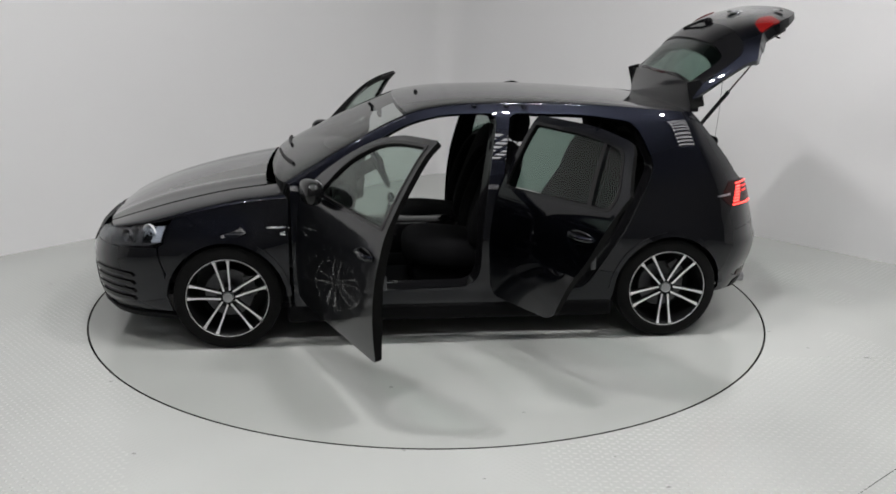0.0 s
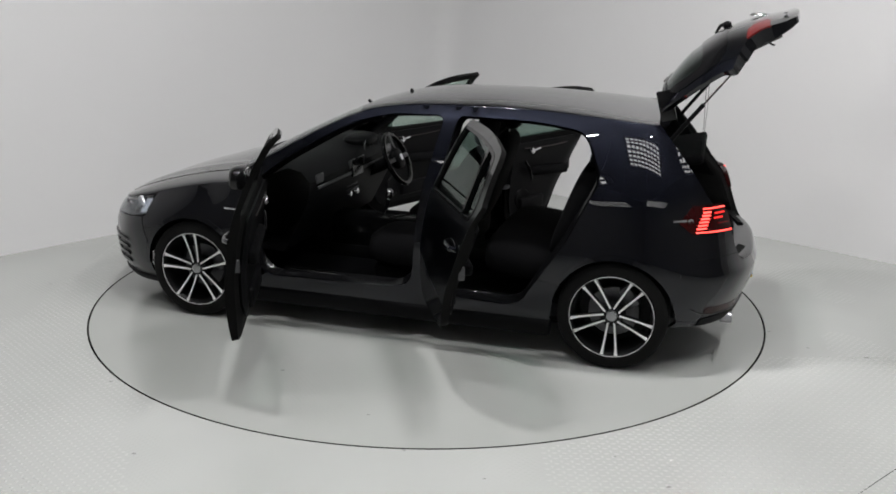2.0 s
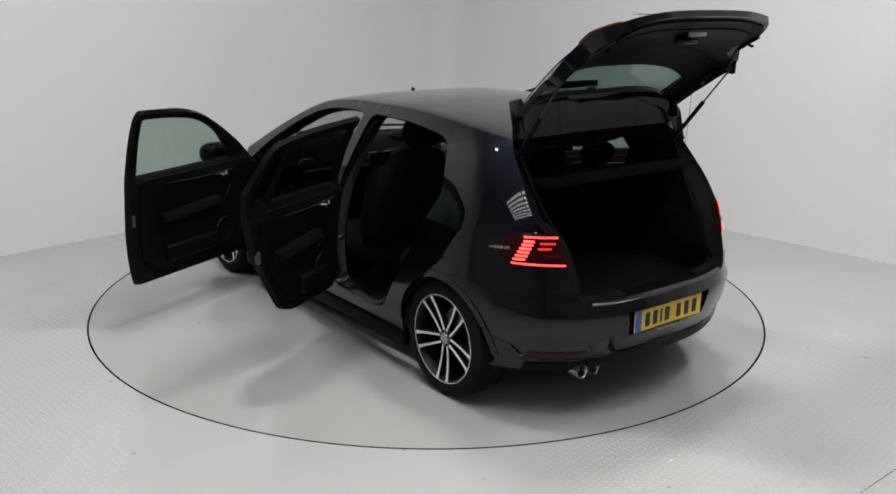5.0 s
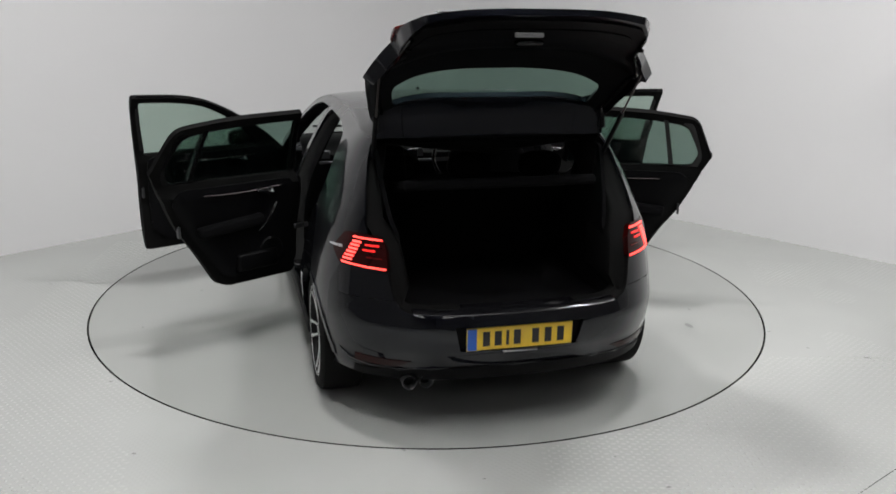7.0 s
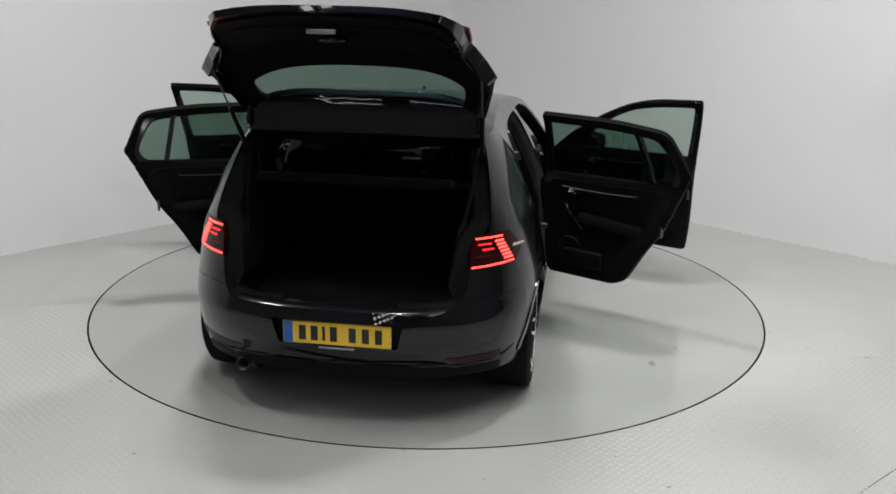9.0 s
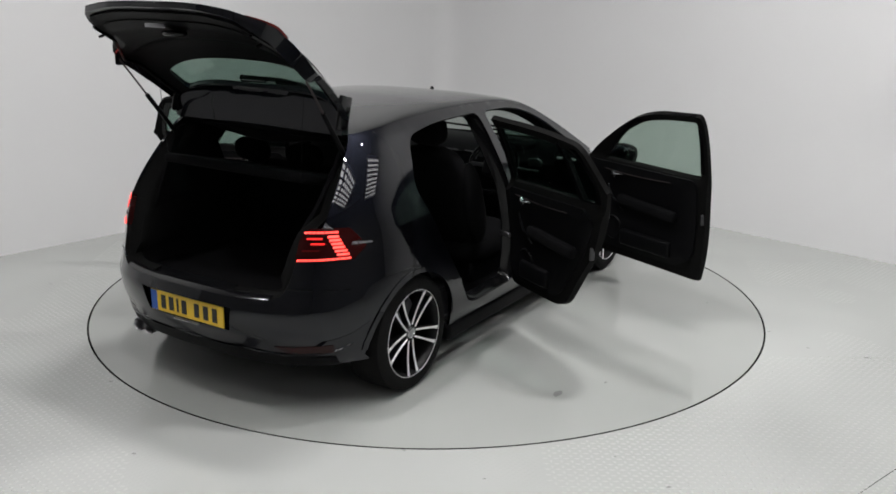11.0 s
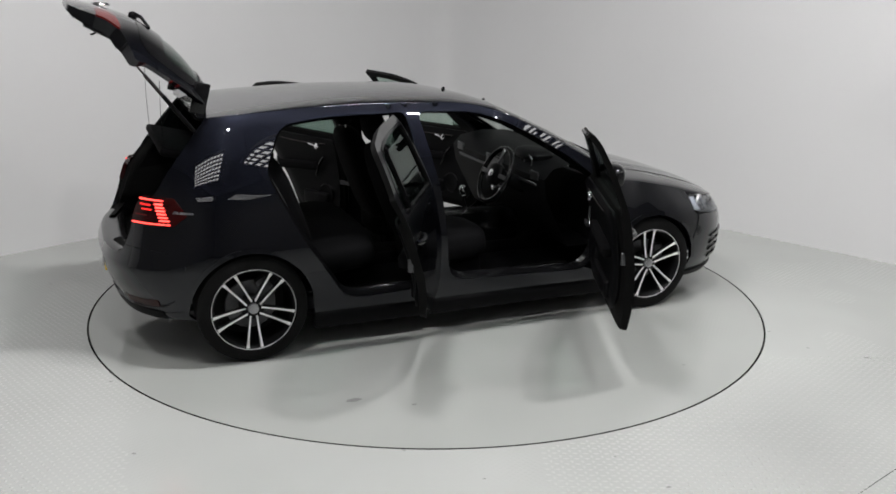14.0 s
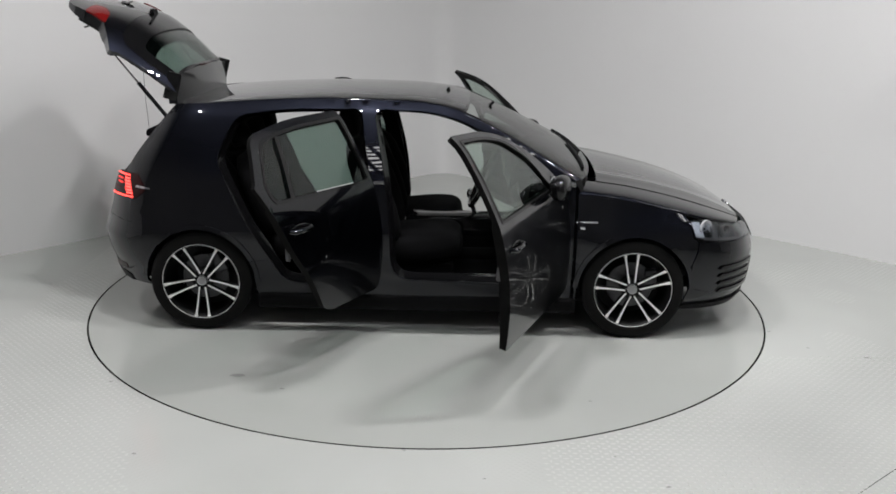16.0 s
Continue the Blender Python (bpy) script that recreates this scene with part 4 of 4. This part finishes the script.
# ---- rear end ----
def rear_end():
    def both(pts):
        return pts + [(2 * (X0R - 1) - q, z) for q, z in reversed(pts)]
    half = along([(-1.625, 0.27), (-1.66, 0.30), (-1.655, 0.37), (-1.642, 0.42), (-1.615, 0.478), (-1.655, 0.50), (-1.66, 0.70)]) + at_back([(0.79, 0.80), (0.60, 0.80), (0.588, 0.72), (0.577, 0.675), (0.555, 0.640), (0.515, 0.618), (0.45, 0.610)])
    rec = both(at_back([(0.315, 0.56), (0.285, 0.435)]))
    bump = piece("rear_bumper", sheet(both(half), [rec], skin, 0.02, 0.04, out=(-1, 0, 0)), PAINT, "dark metallic rear bumper")
    # plate recess
    r2 = both(at_back([(0.322, 0.565), (0.29, 0.43)]))
    sub("plate_recess", sheet(r2, [], lambda q, z: (lambda p: (p[0] + 0.025, p[1], p[2]))(skin(q, z)), 0.008, 0.04, out=(-1, 0, 0)), TRIM, bump)
    apron = both(at_back([(0.74, 0.272), (0.74, 0.315), (0.5, 0.335), (0.3, 0.34)]))
    sub("apron", sheet(apron, [], skin, 0.03, 0.04, out=(-1, 0, 0), lift=0.006), TRIM, bump, "black lower apron")
    for s in (1, -1):
        refl = at_back([(0.74, 0.345), (0.74, 0.385), (0.50, 0.375), (0.56, 0.345)])
        sub("reflector", side_of(sheet(refl, [], skin, 0.006, 0.03, out=(-1, 0, 0), lift=0.005), s), DARKRED, bump, "dark red reflector strip")
        ridge = [Vector(skin(qy(y, z), z)) + Vector((-0.001, 0, 0)) for y, z in ((0.80, 0.385), (0.76, 0.352), (0.68, 0.335), (0.55, 0.330), (0.40, 0.338), (0.0, 0.342))]
        sub("lower_crease", side_of(tube(ridge, [0.004, 0.007, 0.008, 0.008, 0.008, 0.008], 8), s), PAINT, bump, "proud painted crease above the apron")
        seam = [Vector(skin(qy(y, z), z)) + Vector((0.0005, 0, 0)) for y, z in ((0.80, 0.662), (0.74, 0.668), (0.66, 0.672), (0.585, 0.672))]
        sub("panel_seam", side_of(tube(seam, 0.0025, 6), s), GROOVE, bump, "narrow dark seam below the lamp")
    # number plate: bars stand for the writing
    pl = piece("number_plate", block((0.008, 0.52, 0.111), 0.003, 1, pose(-2.053, 0, 0.4945)), YELLOW, "yellow rear number plate with dark bars")
    sub("plate_strip", block((0.006, 0.045, 0.105), 0.001, 1, pose(-2.0555, 0.234, 0.4945)), BLUE, pl, "blue strip at the plate's end")
    for y in (0.165, 0.108, 0.062, 0.015, -0.075, -0.138, -0.200):
        w = 0.014 if y == 0.062 else 0.034
        sub("plate_bar", block((0.004, w, 0.072), 0.001, 1, pose(-2.0575, y, 0.4945)), INK, pl)
    # thin pale strip along the bottom of the plate
    sub("plate_lower_strip", block((0.02, 0.17, 0.006), 0.002, 1, pose(-2.06, 0.0, 0.428)), PIPE, pl)
    # exhaust
    for y in (0.507, 0.425):
        pipe = shift(lathe([(0.030, -0.06), (0.030, -0.12), (0.034, -0.125), (0.036, -0.115), (0.035, -0.06)], 28, axis="y"), pose(-1.835, y, 0.264, 0, 0, -90))
        pp = piece("exhaust_pipe", pipe, PIPE, "round dull steel exhaust tailpipe")
        # black disc stands for the shade inside the pipe
        sub("pipe_mouth_shade", shift(lathe([(0.0, -0.08), (0.030, -0.08)], 20), pose(-1.835, y, 0.264, 0, 0, -90)), GROOVE, pp)
    # lamps on the body
    for s in (1, -1):
        lo = rounded(at_back([(0.755, 0.950), (0.790, 0.90), (0.812, 0.86), (0.79, 0.80), (0.595, 0.80), (0.60, 0.90), (0.625, 0.952)]), 0.012)
        L = piece("tail_lamp", side_of(sheet(lo, [], skin, 0.03, 0.025, lift=0.004), s), DARKRED, "lit red tail lamp")
        def led_row(name, n, y0, y1, z0, z1, h, mt, text):
            cells = []
            for k in range(n):
                u0, u1 = (k + 0.10) / n, (k + 0.90) / n
                a, b = (y0 + (y1 - y0) * u0, z0 + (z1 - z0) * u0), (y0 + (y1 - y0) * u1, z0 + (z1 - z0) * u1)
                cells.append(sheet(at_back([(a[0], a[1]), (a[0], a[1] + h), (b[0], b[1] + h), (b[0], b[1])]), [], skin, 0.004, 0.03, lift=0.008))
            sub(name, side_of(join(*cells), s), mt, L, text)
        led_row("light_row", 8, 0.728, 0.612, 0.929, 0.931, 0.008, HOT, "row of glowing red light dots")
        led_row("light_row", 12, 0.783, 0.603, 0.808, 0.805, 0.008, HOT, "row of glowing red light dots")
        for k in range(6):
            y0, z0 = 0.779 - 0.0085 * k, 0.826 + 0.0165 * k
            led_row("light_bar", 1, y0, y0 - 0.042, z0, z0 + 0.001, 0.009, HOT, "short glowing red light bar")
        led_row("light_bar", 1, 0.690, 0.620, 0.902, 0.904, 0.008, GLOW, "glowing red light bar")
        led_row("light_bar", 1, 0.700, 0.640, 0.878, 0.880, 0.008, GLOW, "glowing red light bar")
        led_row("light_bar", 1, 0.690, 0.610, 0.850, 0.850, 0.006, RED, "dim red light bar")
        tip = along([(-1.60, 0.868), (-1.60, 0.876)]) + at_back([(0.775, 0.885), (0.775, 0.870)])
        sub("lamp_tip", side_of(sheet(tip, [], skin, 0.004, 0.02, lift=0.004), s), CHROME, L)
    # frame of the boot opening
    ring_out = [(0.0, 1.352), (0.30, 1.351), (0.50, 1.350), (0.59, 1.349), (0.645, 1.2), (0.678, 1.0), (0.62, 0.90), (0.60, 0.80), (0.588, 0.72), (0.577, 0.675), (0.555, 0.640), (0.515, 0.618), (0.45, 0.610), (0.30, 0.609)]

    def ring(i, j):
        y, z = ring_out[i]
        x = -1.50 if z > 1.3485 else skin(qy(y, z), z)[0]
        if z > 1.3485:
            x = -1.52 + 0.05 * (y / 0.55) ** 2
        cz = 0.98
        k = (0.0, 0.012, 0.035, 0.055, 0.085, 0.10, 0.105)[j] * (1.0 if z > 0.66 else 0.4)
        dxf = (0.0, 0.018, 0.022, 0.040, 0.045, 0.075, 0.30 if z > 0.66 else 0.08)[j]
        l = math.hypot(y, z - cz) or 1
        return (x + dxf, y * (1 - k / l * (1 if y > 0 else 0)), z - (z - cz) / l * k)
    for s in (1, -1):
        piece("boot_frame", side_of(grid(ring, list(range(len(ring_out))), list(range(7))), s), SEAL_SHADE, "dark frame and seal of the boot opening")
    def sill(i, j):
        y = -0.50 + 1.0 * i / 30
        x = skin(qy(y, 0.611), 0.611)[0]
        d, z = ((0.0, 0.6105), (0.012, 0.622), (0.03, 0.626), (0.10, 0.628), (0.13, 0.622), (0.15, 0.56))[j]
        return (x + d, y, z + 0.004 * (abs(y) / 0.50) ** 6)
    piece("boot_sill", grid(sill, list(range(31)), list(range(6))), SILL, "satin black sill of the boot opening")
    # boot tub
    b = piece("boot_floor", block((0.92, 1.06, 0.02), 0.004, 1, pose(-1.47, 0, 0.565)), CLOTH, "black carpeted boot floor")
    lin = rounded([(-1.02, 0.56), (-1.90, 0.58), (-1.87, 0.78), (-1.70, 1.0), (-1.53, 1.29), (-1.30, 1.33), (-1.22, 1.06), (-1.04, 0.72)], 0.03)
    for s in (1, -1):
        ln = sheet(lin, [], lambda x, z: (x, min(0.535 + 0.10 * max(0, z - 0.95) ** 0.5, skin(qx(x, z), z)[1] - 0.03), z), 0.02, 0.05)
        piece("boot_side_lining", side_of(ln, s), CLOTH, "black carpeted boot side")
    shelf = block((0.66, 0.98, 0.05), 0.02, 3, pose(-1.40, 0, 1.085, 0, 13, 0))
    piece("parcel_shelf", shelf, CLOTH, "dark grey parcel shelf above the boot")
    # cords that lift the shelf
    for s in (1, -1):
        piece("shelf_cord", side_of(tube([(-1.70, 0.47, 1.165), (-1.705, 0.485, 1.36), (-1.70, 0.50, 1.55)], 0.0015, 5), s), TRIM, "thin black shelf cord")
    # gas struts
    for s in (1, -1):
        a, c = Vector((-1.53, 0.60, 1.26)), Vector((-1.850, 0.625, 1.680))
        st = piece("gas_strut", side_of(tube([a, a.lerp(c, 0.52)], 0.012, 10), s), TRIM, "black gas strut holding the tailgate")
        sub("strut_rod", side_of(tube([a.lerp(c, 0.5), c], 0.005, 8), s), STRIP, st)


rear_end()

GATE_HINGE, GATE_OPEN = (-1.45, 1.372), 91


def gate_skin(q, z):
    """The tailgate's skin: flatter across than the body at its lower edge."""
    x, y, z = skin(q, z)
    t = min(1, max(0, (z - 0.84) / 0.16))
    k = 0.5 + 0.5 * t * t * (3 - 2 * t)
    xc = curve(TAIL, z)
    top = min(1, max(0, (z - 1.24) / 0.10))
    return (xc + (x - xc) * k + 0.05 * top * max(0, 1 - (y / 0.56) ** 2), y, z)


def tailgate():
    hx, hz = GATE_HINGE

    def both(pts):
        return pts + [(2 * (X0R - 1) - q, z) for q, z in reversed(pts)]

    def loc(data):
        return shift(data, pose(-hx, 0, -hz))
    out = rounded(both(at_back([(0.30, 0.672), (0.490, 0.690), (0.538, 0.745), (0.566, 0.82), (0.575, 0.925), (0.640, 0.965), (0.694, 0.995), (0.676, 1.04), (0.640, 1.2), (0.59, 1.345), (0.3, 1.36)])), 0.012)
    win = rounded(both(at_back([(0.20, 1.165), (0.44, 1.150), (0.545, 1.150), (0.545, 1.22), (0.51, 1.330), (0.2, 1.352)])), 0.03)
    port = rounded(both(at_back([(0.20, 1.210), (0.42, 1.200), (0.520, 1.205), (0.525, 1.24), (0.50, 1.326), (0.2, 1.350)])), 0.03)

    def thick(q, z):
        t = min(1, max(0, (1.06 - z) / 0.1))
        e = min(1, max(0, (z - 0.672) / 0.14))
        return 0.028 + 0.045 * t * t * (3 - 2 * t) * e
    g = make("tailgate", *loc(sheet(out, [win], gate_skin, thick, 0.035, out=(-1, 0, 0))), PAINT, car, "raised dark metallic tailgate", 35)
    g.matrix_basis = pose(CX + hx, CY, hz, 0, GATE_OPEN, 0)
    # upper skin from the hinge to the spoiler
    def spo(i, y):
        t = i / 8
        x = -1.428 - 0.200 * t + 0.03 * t * (y / 0.58) ** 2
        z = 1.368 - 0.002 * t - 0.020 * (y / 0.58) ** 2
        return (x, y, z)
    ys = [-0.585 + 1.17 * k / 24 for k in range(25)]
    V, F = grid(spo, list(range(9)), ys)
    V2 = [(x + (0.012 if x < -1.6 else 0), y, z - 0.022 - 0.03 * min(1, max(0, (x + 1.64) / 0.12))) for x, y, z in V]
    n = len(V)
    fc = F + [tuple(i + n for i in reversed(f)) for f in F]
    w = len(ys)
    for i in range(8):
        for j in (0, w - 1):
            fc.append((i * w + j, (i + 1) * w + j, (i + 1) * w + j + n, i * w + j + n))
    for j in range(w - 1):
        for i in (0, 8):
            fc.append((i * w + j, i * w + j + 1, i * w + j + 1 + n, i * w + j + n))
    sub("spoiler", loc((V + V2, fc)), PAINT, g, "dark metallic roof spoiler on the tailgate")
    for s in (1, -1):
        cheek = block((0.17, 0.022, 0.085), 0.008, 2, pose(-1.535, s * 0.578, 1.318, 0, 14, 0))
        sub("spoiler_cheek", loc(cheek), GLOSS, g)
    sub("rear_window", loc(sheet(win, [], lambda q, z: (lambda p: (p[0] + 0.008, p[1], p[2]))(gate_skin(q, z)), 0.004, 0.05, out=(-1, 0, 0))), DARKGLASS, g, "green tinted rear window")
    border = rounded(both(at_back([(0.56, 1.03), (0.615, 1.06), (0.60, 1.22), (0.560, 1.338), (0.2, 1.352)])), 0.02)
    sub("window_border", loc(sheet(border, [win], gate_skin, 0.004, 0.03, out=(-1, 0, 0), lift=0.003)), GLOSS, g, "gloss black border of the rear window")
    inn = rounded(both(at_back([(0.28, 0.690), (0.48, 0.705), (0.520, 0.755), (0.548, 0.92), (0.63, 1.01), (0.605, 1.2), (0.56, 1.340), (0.3, 1.356)])), 0.02)

    def ins(q, z):
        x, y, z = gate_skin(q, z)
        return (x + thick(q, z) + 0.002, y, z)
    sub("gate_lining", loc(sheet(inn, [port], ins, 0.012, 0.035, out=(1, 0, 0), lift=0.012)), TRIM, g, "black tailgate lining")
    sub("gate_latch", loc(block((0.02, 0.13, 0.012), 0.004, 2, pose(-1.935, 0.03, 0.715))), PIPE, g, "steel latch in the tailgate lining")
    sub("pull_cup", loc(blob((0.03, 0.13, 0.08), 3.0, 16, pose(-1.90, 0, 0.80))), GLOSS, g, "recessed pull cup in the lining")
    # raised pad and ribs of the lining
    pad = rounded(both(at_back([(0.30, 0.745), (0.46, 0.760), (0.50, 0.83), (0.52, 1.02), (0.47, 1.10), (0.30, 1.125)])), 0.04)

    def padded(q, z):
        x, y, z = ins(q, z)
        return (x + 0.004, y, z)
    sub("lining_pad", loc(sheet(pad, [], padded, 0.010, 0.035, out=(1, 0, 0), lift=0.014)), TRIM, g, "raised centre of the black tailgate lining")
    for s in (1, -1):
        rib = [Vector(ins(qy(y, z), z)) + Vector((0.016, 0, 0)) for y, z in ((0.525, 0.76), (0.548, 0.90), (0.610, 0.99), (0.60, 1.10), (0.575, 1.24), (0.548, 1.325))]
        sub("lining_rib", loc(side_of(tube(rib, 0.010, 8), s)), GLOSS, g, "rounded gloss edge of the lining")
        sub("buffer", lathe([(0.0, 0.010), (0.014, 0.008), (0.016, 0.0)], 14, axis="z"), SEAL_SHADE, g, "rubber stop").matrix_basis = pose(-0.42, s * 0.53, -0.57, 0, 70, 0)
    sub("window_sticker", loc(join(block((0.002, 0.16, 0.010), 0.0, 1, pose(-1.653, 0.03, 1.325)), block((0.002, 0.05, 0.022), 0.0, 1, pose(-1.653, -0.10, 1.322)))), STEEL, g, "small grey sticker on the rear window")
    sub("brake_lamp", loc(block((0.012, 0.24, 0.016), 0.004, 1, pose(-1.626, 0, 1.362))), DARKRED, g)
    for s in (1, -1):
        lo = rounded(at_back([(0.582, 0.82), (0.582, 0.935), (0.46, 0.925), (0.41, 0.88), (0.42, 0.82)]), 0.02)
        sub("gate_lamp", loc(side_of(sheet(lo, [], gate_skin, 0.01, 0.03, out=(-1, 0, 0), lift=0.006), s)), RED, g, "unlit red lamp on the tailgate")
    # badge, wiper
    bd = shift(lathe([(0.0, 0.016), (0.048, 0.014), (0.056, 0.006), (0.058, 0.0)], 32), pose(-2.0, 0, 0.86, 0, 0, 90))
    sub("gate_badge", loc(bd), CHROME, g, "round plain chrome badge")
    wp = [(-1.935, 0.0, 1.04), (-1.92, -0.06, 1.075), (-1.87, -0.26, 1.10)]
    sub("rear_wiper", loc(join(tube([(x - 0.02, y, z) for x, y, z in wp], [0.014, 0.010, 0.008], 8), blob((0.05, 0.06, 0.05), 2.5, 12, pose(-1.945, 0, 1.035)))), TRIM, g, "black rear wiper")
    sub("letter_badge", loc(block((0.006, 0.10, 0.022), 0.002, 1, pose(-2.025, 0.38, 0.745))), CHROME, g)


tailgate()


# ---- cabin ----
def cabin():
    fl = [block((2.1, 1.50, 0.04), 0.01, 1, pose(0.0, 0, 0.21)), block((3.7, 1.04, 0.04), 0.01, 1, pose(0.0, 0, 0.24)), block((2.0, 0.24, 0.14), 0.04, 2, pose(0.0, 0, 0.28))]
    piece("floor_pan", join(*fl), TRIM, "black underbody and cabin floor")
    fw = [block((0.06, 1.50, 0.62), 0.01, 1, pose(1.02, 0, 0.55)), block((0.9, 1.0, 0.35), 0.05, 2, pose(1.5, 0, 0.45))]
    piece("bulkhead", join(*fw), TRIM)
    # dashboard
    sec = [(1.0, 0.99), (0.80, 1.00), (0.62, 0.965), (0.56, 0.90), (0.58, 0.78), (0.66, 0.62), (0.75, 0.45), (1.0, 0.45)]
    ys = [-0.74 + 1.48 * k / 12 for k in range(13)]
    V, F = grid(lambda i, y: (sec[i][0], y, sec[i][1] + (0.03 * math.exp(-((y + 0.36) / 0.16) ** 2) if i in (1, 2) else 0)), list(range(len(sec))), ys)
    d = piece("dashboard", (V, F), TRIM, "black moulded dashboard")
    sub("dash_strip", block((0.012, 1.25, 0.02), 0.004, 1, pose(0.565, 0, 0.845)), STEEL, d, "slim bright strip across the dashboard")
    sub("centre_console", block((0.85, 0.20, 0.26), 0.04, 2, pose(0.30, 0, 0.43)), GLOSS, d, "black centre console")
    sub("screen", block((0.01, 0.19, 0.12), 0.006, 1, pose(0.557, 0, 0.87)), GLOSS, d)
    sub("gear_lever", join(tube([(0.36, 0, 0.55), (0.33, 0, 0.66)], 0.014, 8), blob((0.05, 0.05, 0.07), 2.4, 14, pose(0.325, 0, 0.70))), CHROME, d)
    for z, w in ((0.80, 0.17), (0.745, 0.19), (0.715, 0.19)):
        sub("control_row", block((0.014, w, 0.010), 0.003, 1, pose(0.585 - 0.25 * (0.80 - z) + 0.03, 0, z)), STEEL, d, "satin row of switches")
    for y in (-0.06, 0.06):
        sub("control_knob", shift(lathe([(0.0, 0.022), (0.018, 0.020), (0.022, 0.0)], 16), pose(0.60, y, 0.69, 0, 0, 90)), CHROME, d, "round metal-rimmed knob")
    for y in (-0.44, -0.28):
        sub("dial", shift(lathe([(0.048, 0.0), (0.052, 0.008), (0.056, 0.0)], 24), pose(0.60, y, 0.965, 0, 0, 90)), STEEL, d, "round instrument dial ring")
    sub("instrument_hood", blob((0.20, 0.36, 0.09), 2.6, 18, pose(0.68, -0.36, 1.00)), TRIM, d, "curved hood over the instruments")
    for y in (-0.60, -0.08, 0.08, 0.60):
        sub("air_vent", block((0.012, 0.11, 0.06), 0.006, 1, pose(0.562, y, 0.905)), STEEL, d)
    # steering wheel, on the car's right
    n = 36
    V, F = [], []
    rr, rt = 0.185, 0.017
    for i in range(n):
        a = 2 * math.pi * i / n
        for k in range(10):
            b = 2 * math.pi * k / 10
            V.append(((rr + rt * math.cos(b)) * math.cos(a), (rr + rt * math.cos(b)) * math.sin(a), rt * math.sin(b)))
    for i in range(n):
        for k in range(10):
            F.append((i * 10 + k, ((i + 1) % n) * 10 + k, ((i + 1) % n) * 10 + (k + 1) % 10, i * 10 + (k + 1) % 10))
    st = make("steering_wheel", V, F, GLOSS, car, "black leather steering wheel with silver spokes")
    st.matrix_basis = pose(CX + 0.40, CY - 0.36, 0.875, 0, -65, 0)
    sub("airbag_pad", blob((0.15, 0.16, 0.07), 2.8, 20), TRIM, st)
    sub("round_badge", lathe([(0.0, 0.042), (0.024, 0.041), (0.027, 0.03)], 20, axis="z"), CHROME, st)
    for a in (0, 180, 270):
        sp = block((0.11, 0.03, 0.012), 0.005, 1, pose(0, 0, 0, 0, 0, a + 90 - 90) @ pose(0.125, 0, 0.012))
        sub("wheel_spoke", shift(sp, pose(0, 0, 0, 0, 0, 90 if a != 270 else 90)), STEEL, st, "silver steering wheel spoke")
    sub("column", shift(tube([(0, 0, -0.03), (0, 0, -0.28)], 0.045, 12), pose(0, 0, 0)), TRIM, st)

    def seat(x, y, wide=0.52):
        base = blob((0.56, wide, 0.22), 3.5, 24, pose(x, y, 0.46, 0, -5, 0))
        s = make("seat", *base, CLOTH, car, "dark cloth sports seat with headrest")
        s.location = (CX, CY, 0)
        back = blob((0.17, wide - 0.02, 0.70), 3.2, 28, pose(x - 0.31, y, 0.80, 0, -20, 0))
        sub("backrest", back, CLOTH, s)
        for k in (1, -1):
            sub("side_bolster", blob((0.20, 0.10, 0.56), 2.6, 18, pose(x - 0.26, y + k * (wide / 2 - 0.04), 0.77, 0, -20, 0)), CLOTH, s)
            sub("headrest_post", tube([(x - 0.42, y + k * 0.07, 1.08), (x - 0.45, y + k * 0.07, 1.19)], 0.006, 8), CHROME, s)
        sub("headrest", blob((0.12, 0.27, 0.19), 3.0, 22, pose(x - 0.45, y, 1.235, 0, -12, 0)), CLOTH, s, "dark headrest")
        sub("seat_base", block((0.44, 0.40, 0.16), 0.02, 1, pose(x, y, 0.30)), TRIM, s)
    seat(0.0, 0.37)
    seat(0.0, -0.37)
    rb = piece("rear_bench", blob((0.52, 1.28, 0.22), 4.0, 30, pose(-0.72, 0, 0.47, 0, -6, 0)), CLOTH, "dark cloth rear bench with three headrests")
    sub("bench_back", blob((0.16, 1.26, 0.62), 4.0, 34, pose(-1.02, 0, 0.78, 0, -20, 0)), CLOTH, rb)
    for y in (0.40, 0.0, -0.40):
        sub("headrest", blob((0.10, 0.25, 0.14), 3.0, 20, pose(-1.14, y, 1.13, 0, -14, 0)), CLOTH, rb)
    im = piece("inner_mirror", blob((0.03, 0.24, 0.07), 3, 18, pose(0.40, 0, 1.28)), GLOSS, "black rear-view mirror")
    sub("mirror_stalk", tube([(0.42, 0, 1.29), (0.47, 0, 1.33)], 0.01, 8), TRIM, im)


cabin()


def motions():
    rows = [(0.5 * k, pose(0, 0, 0.0, 0, 0, HEAD0 + SPIN * 0.5 * k)) for k in range(33)]
    walk(table, rows)
    walk(car, rows)


motions()
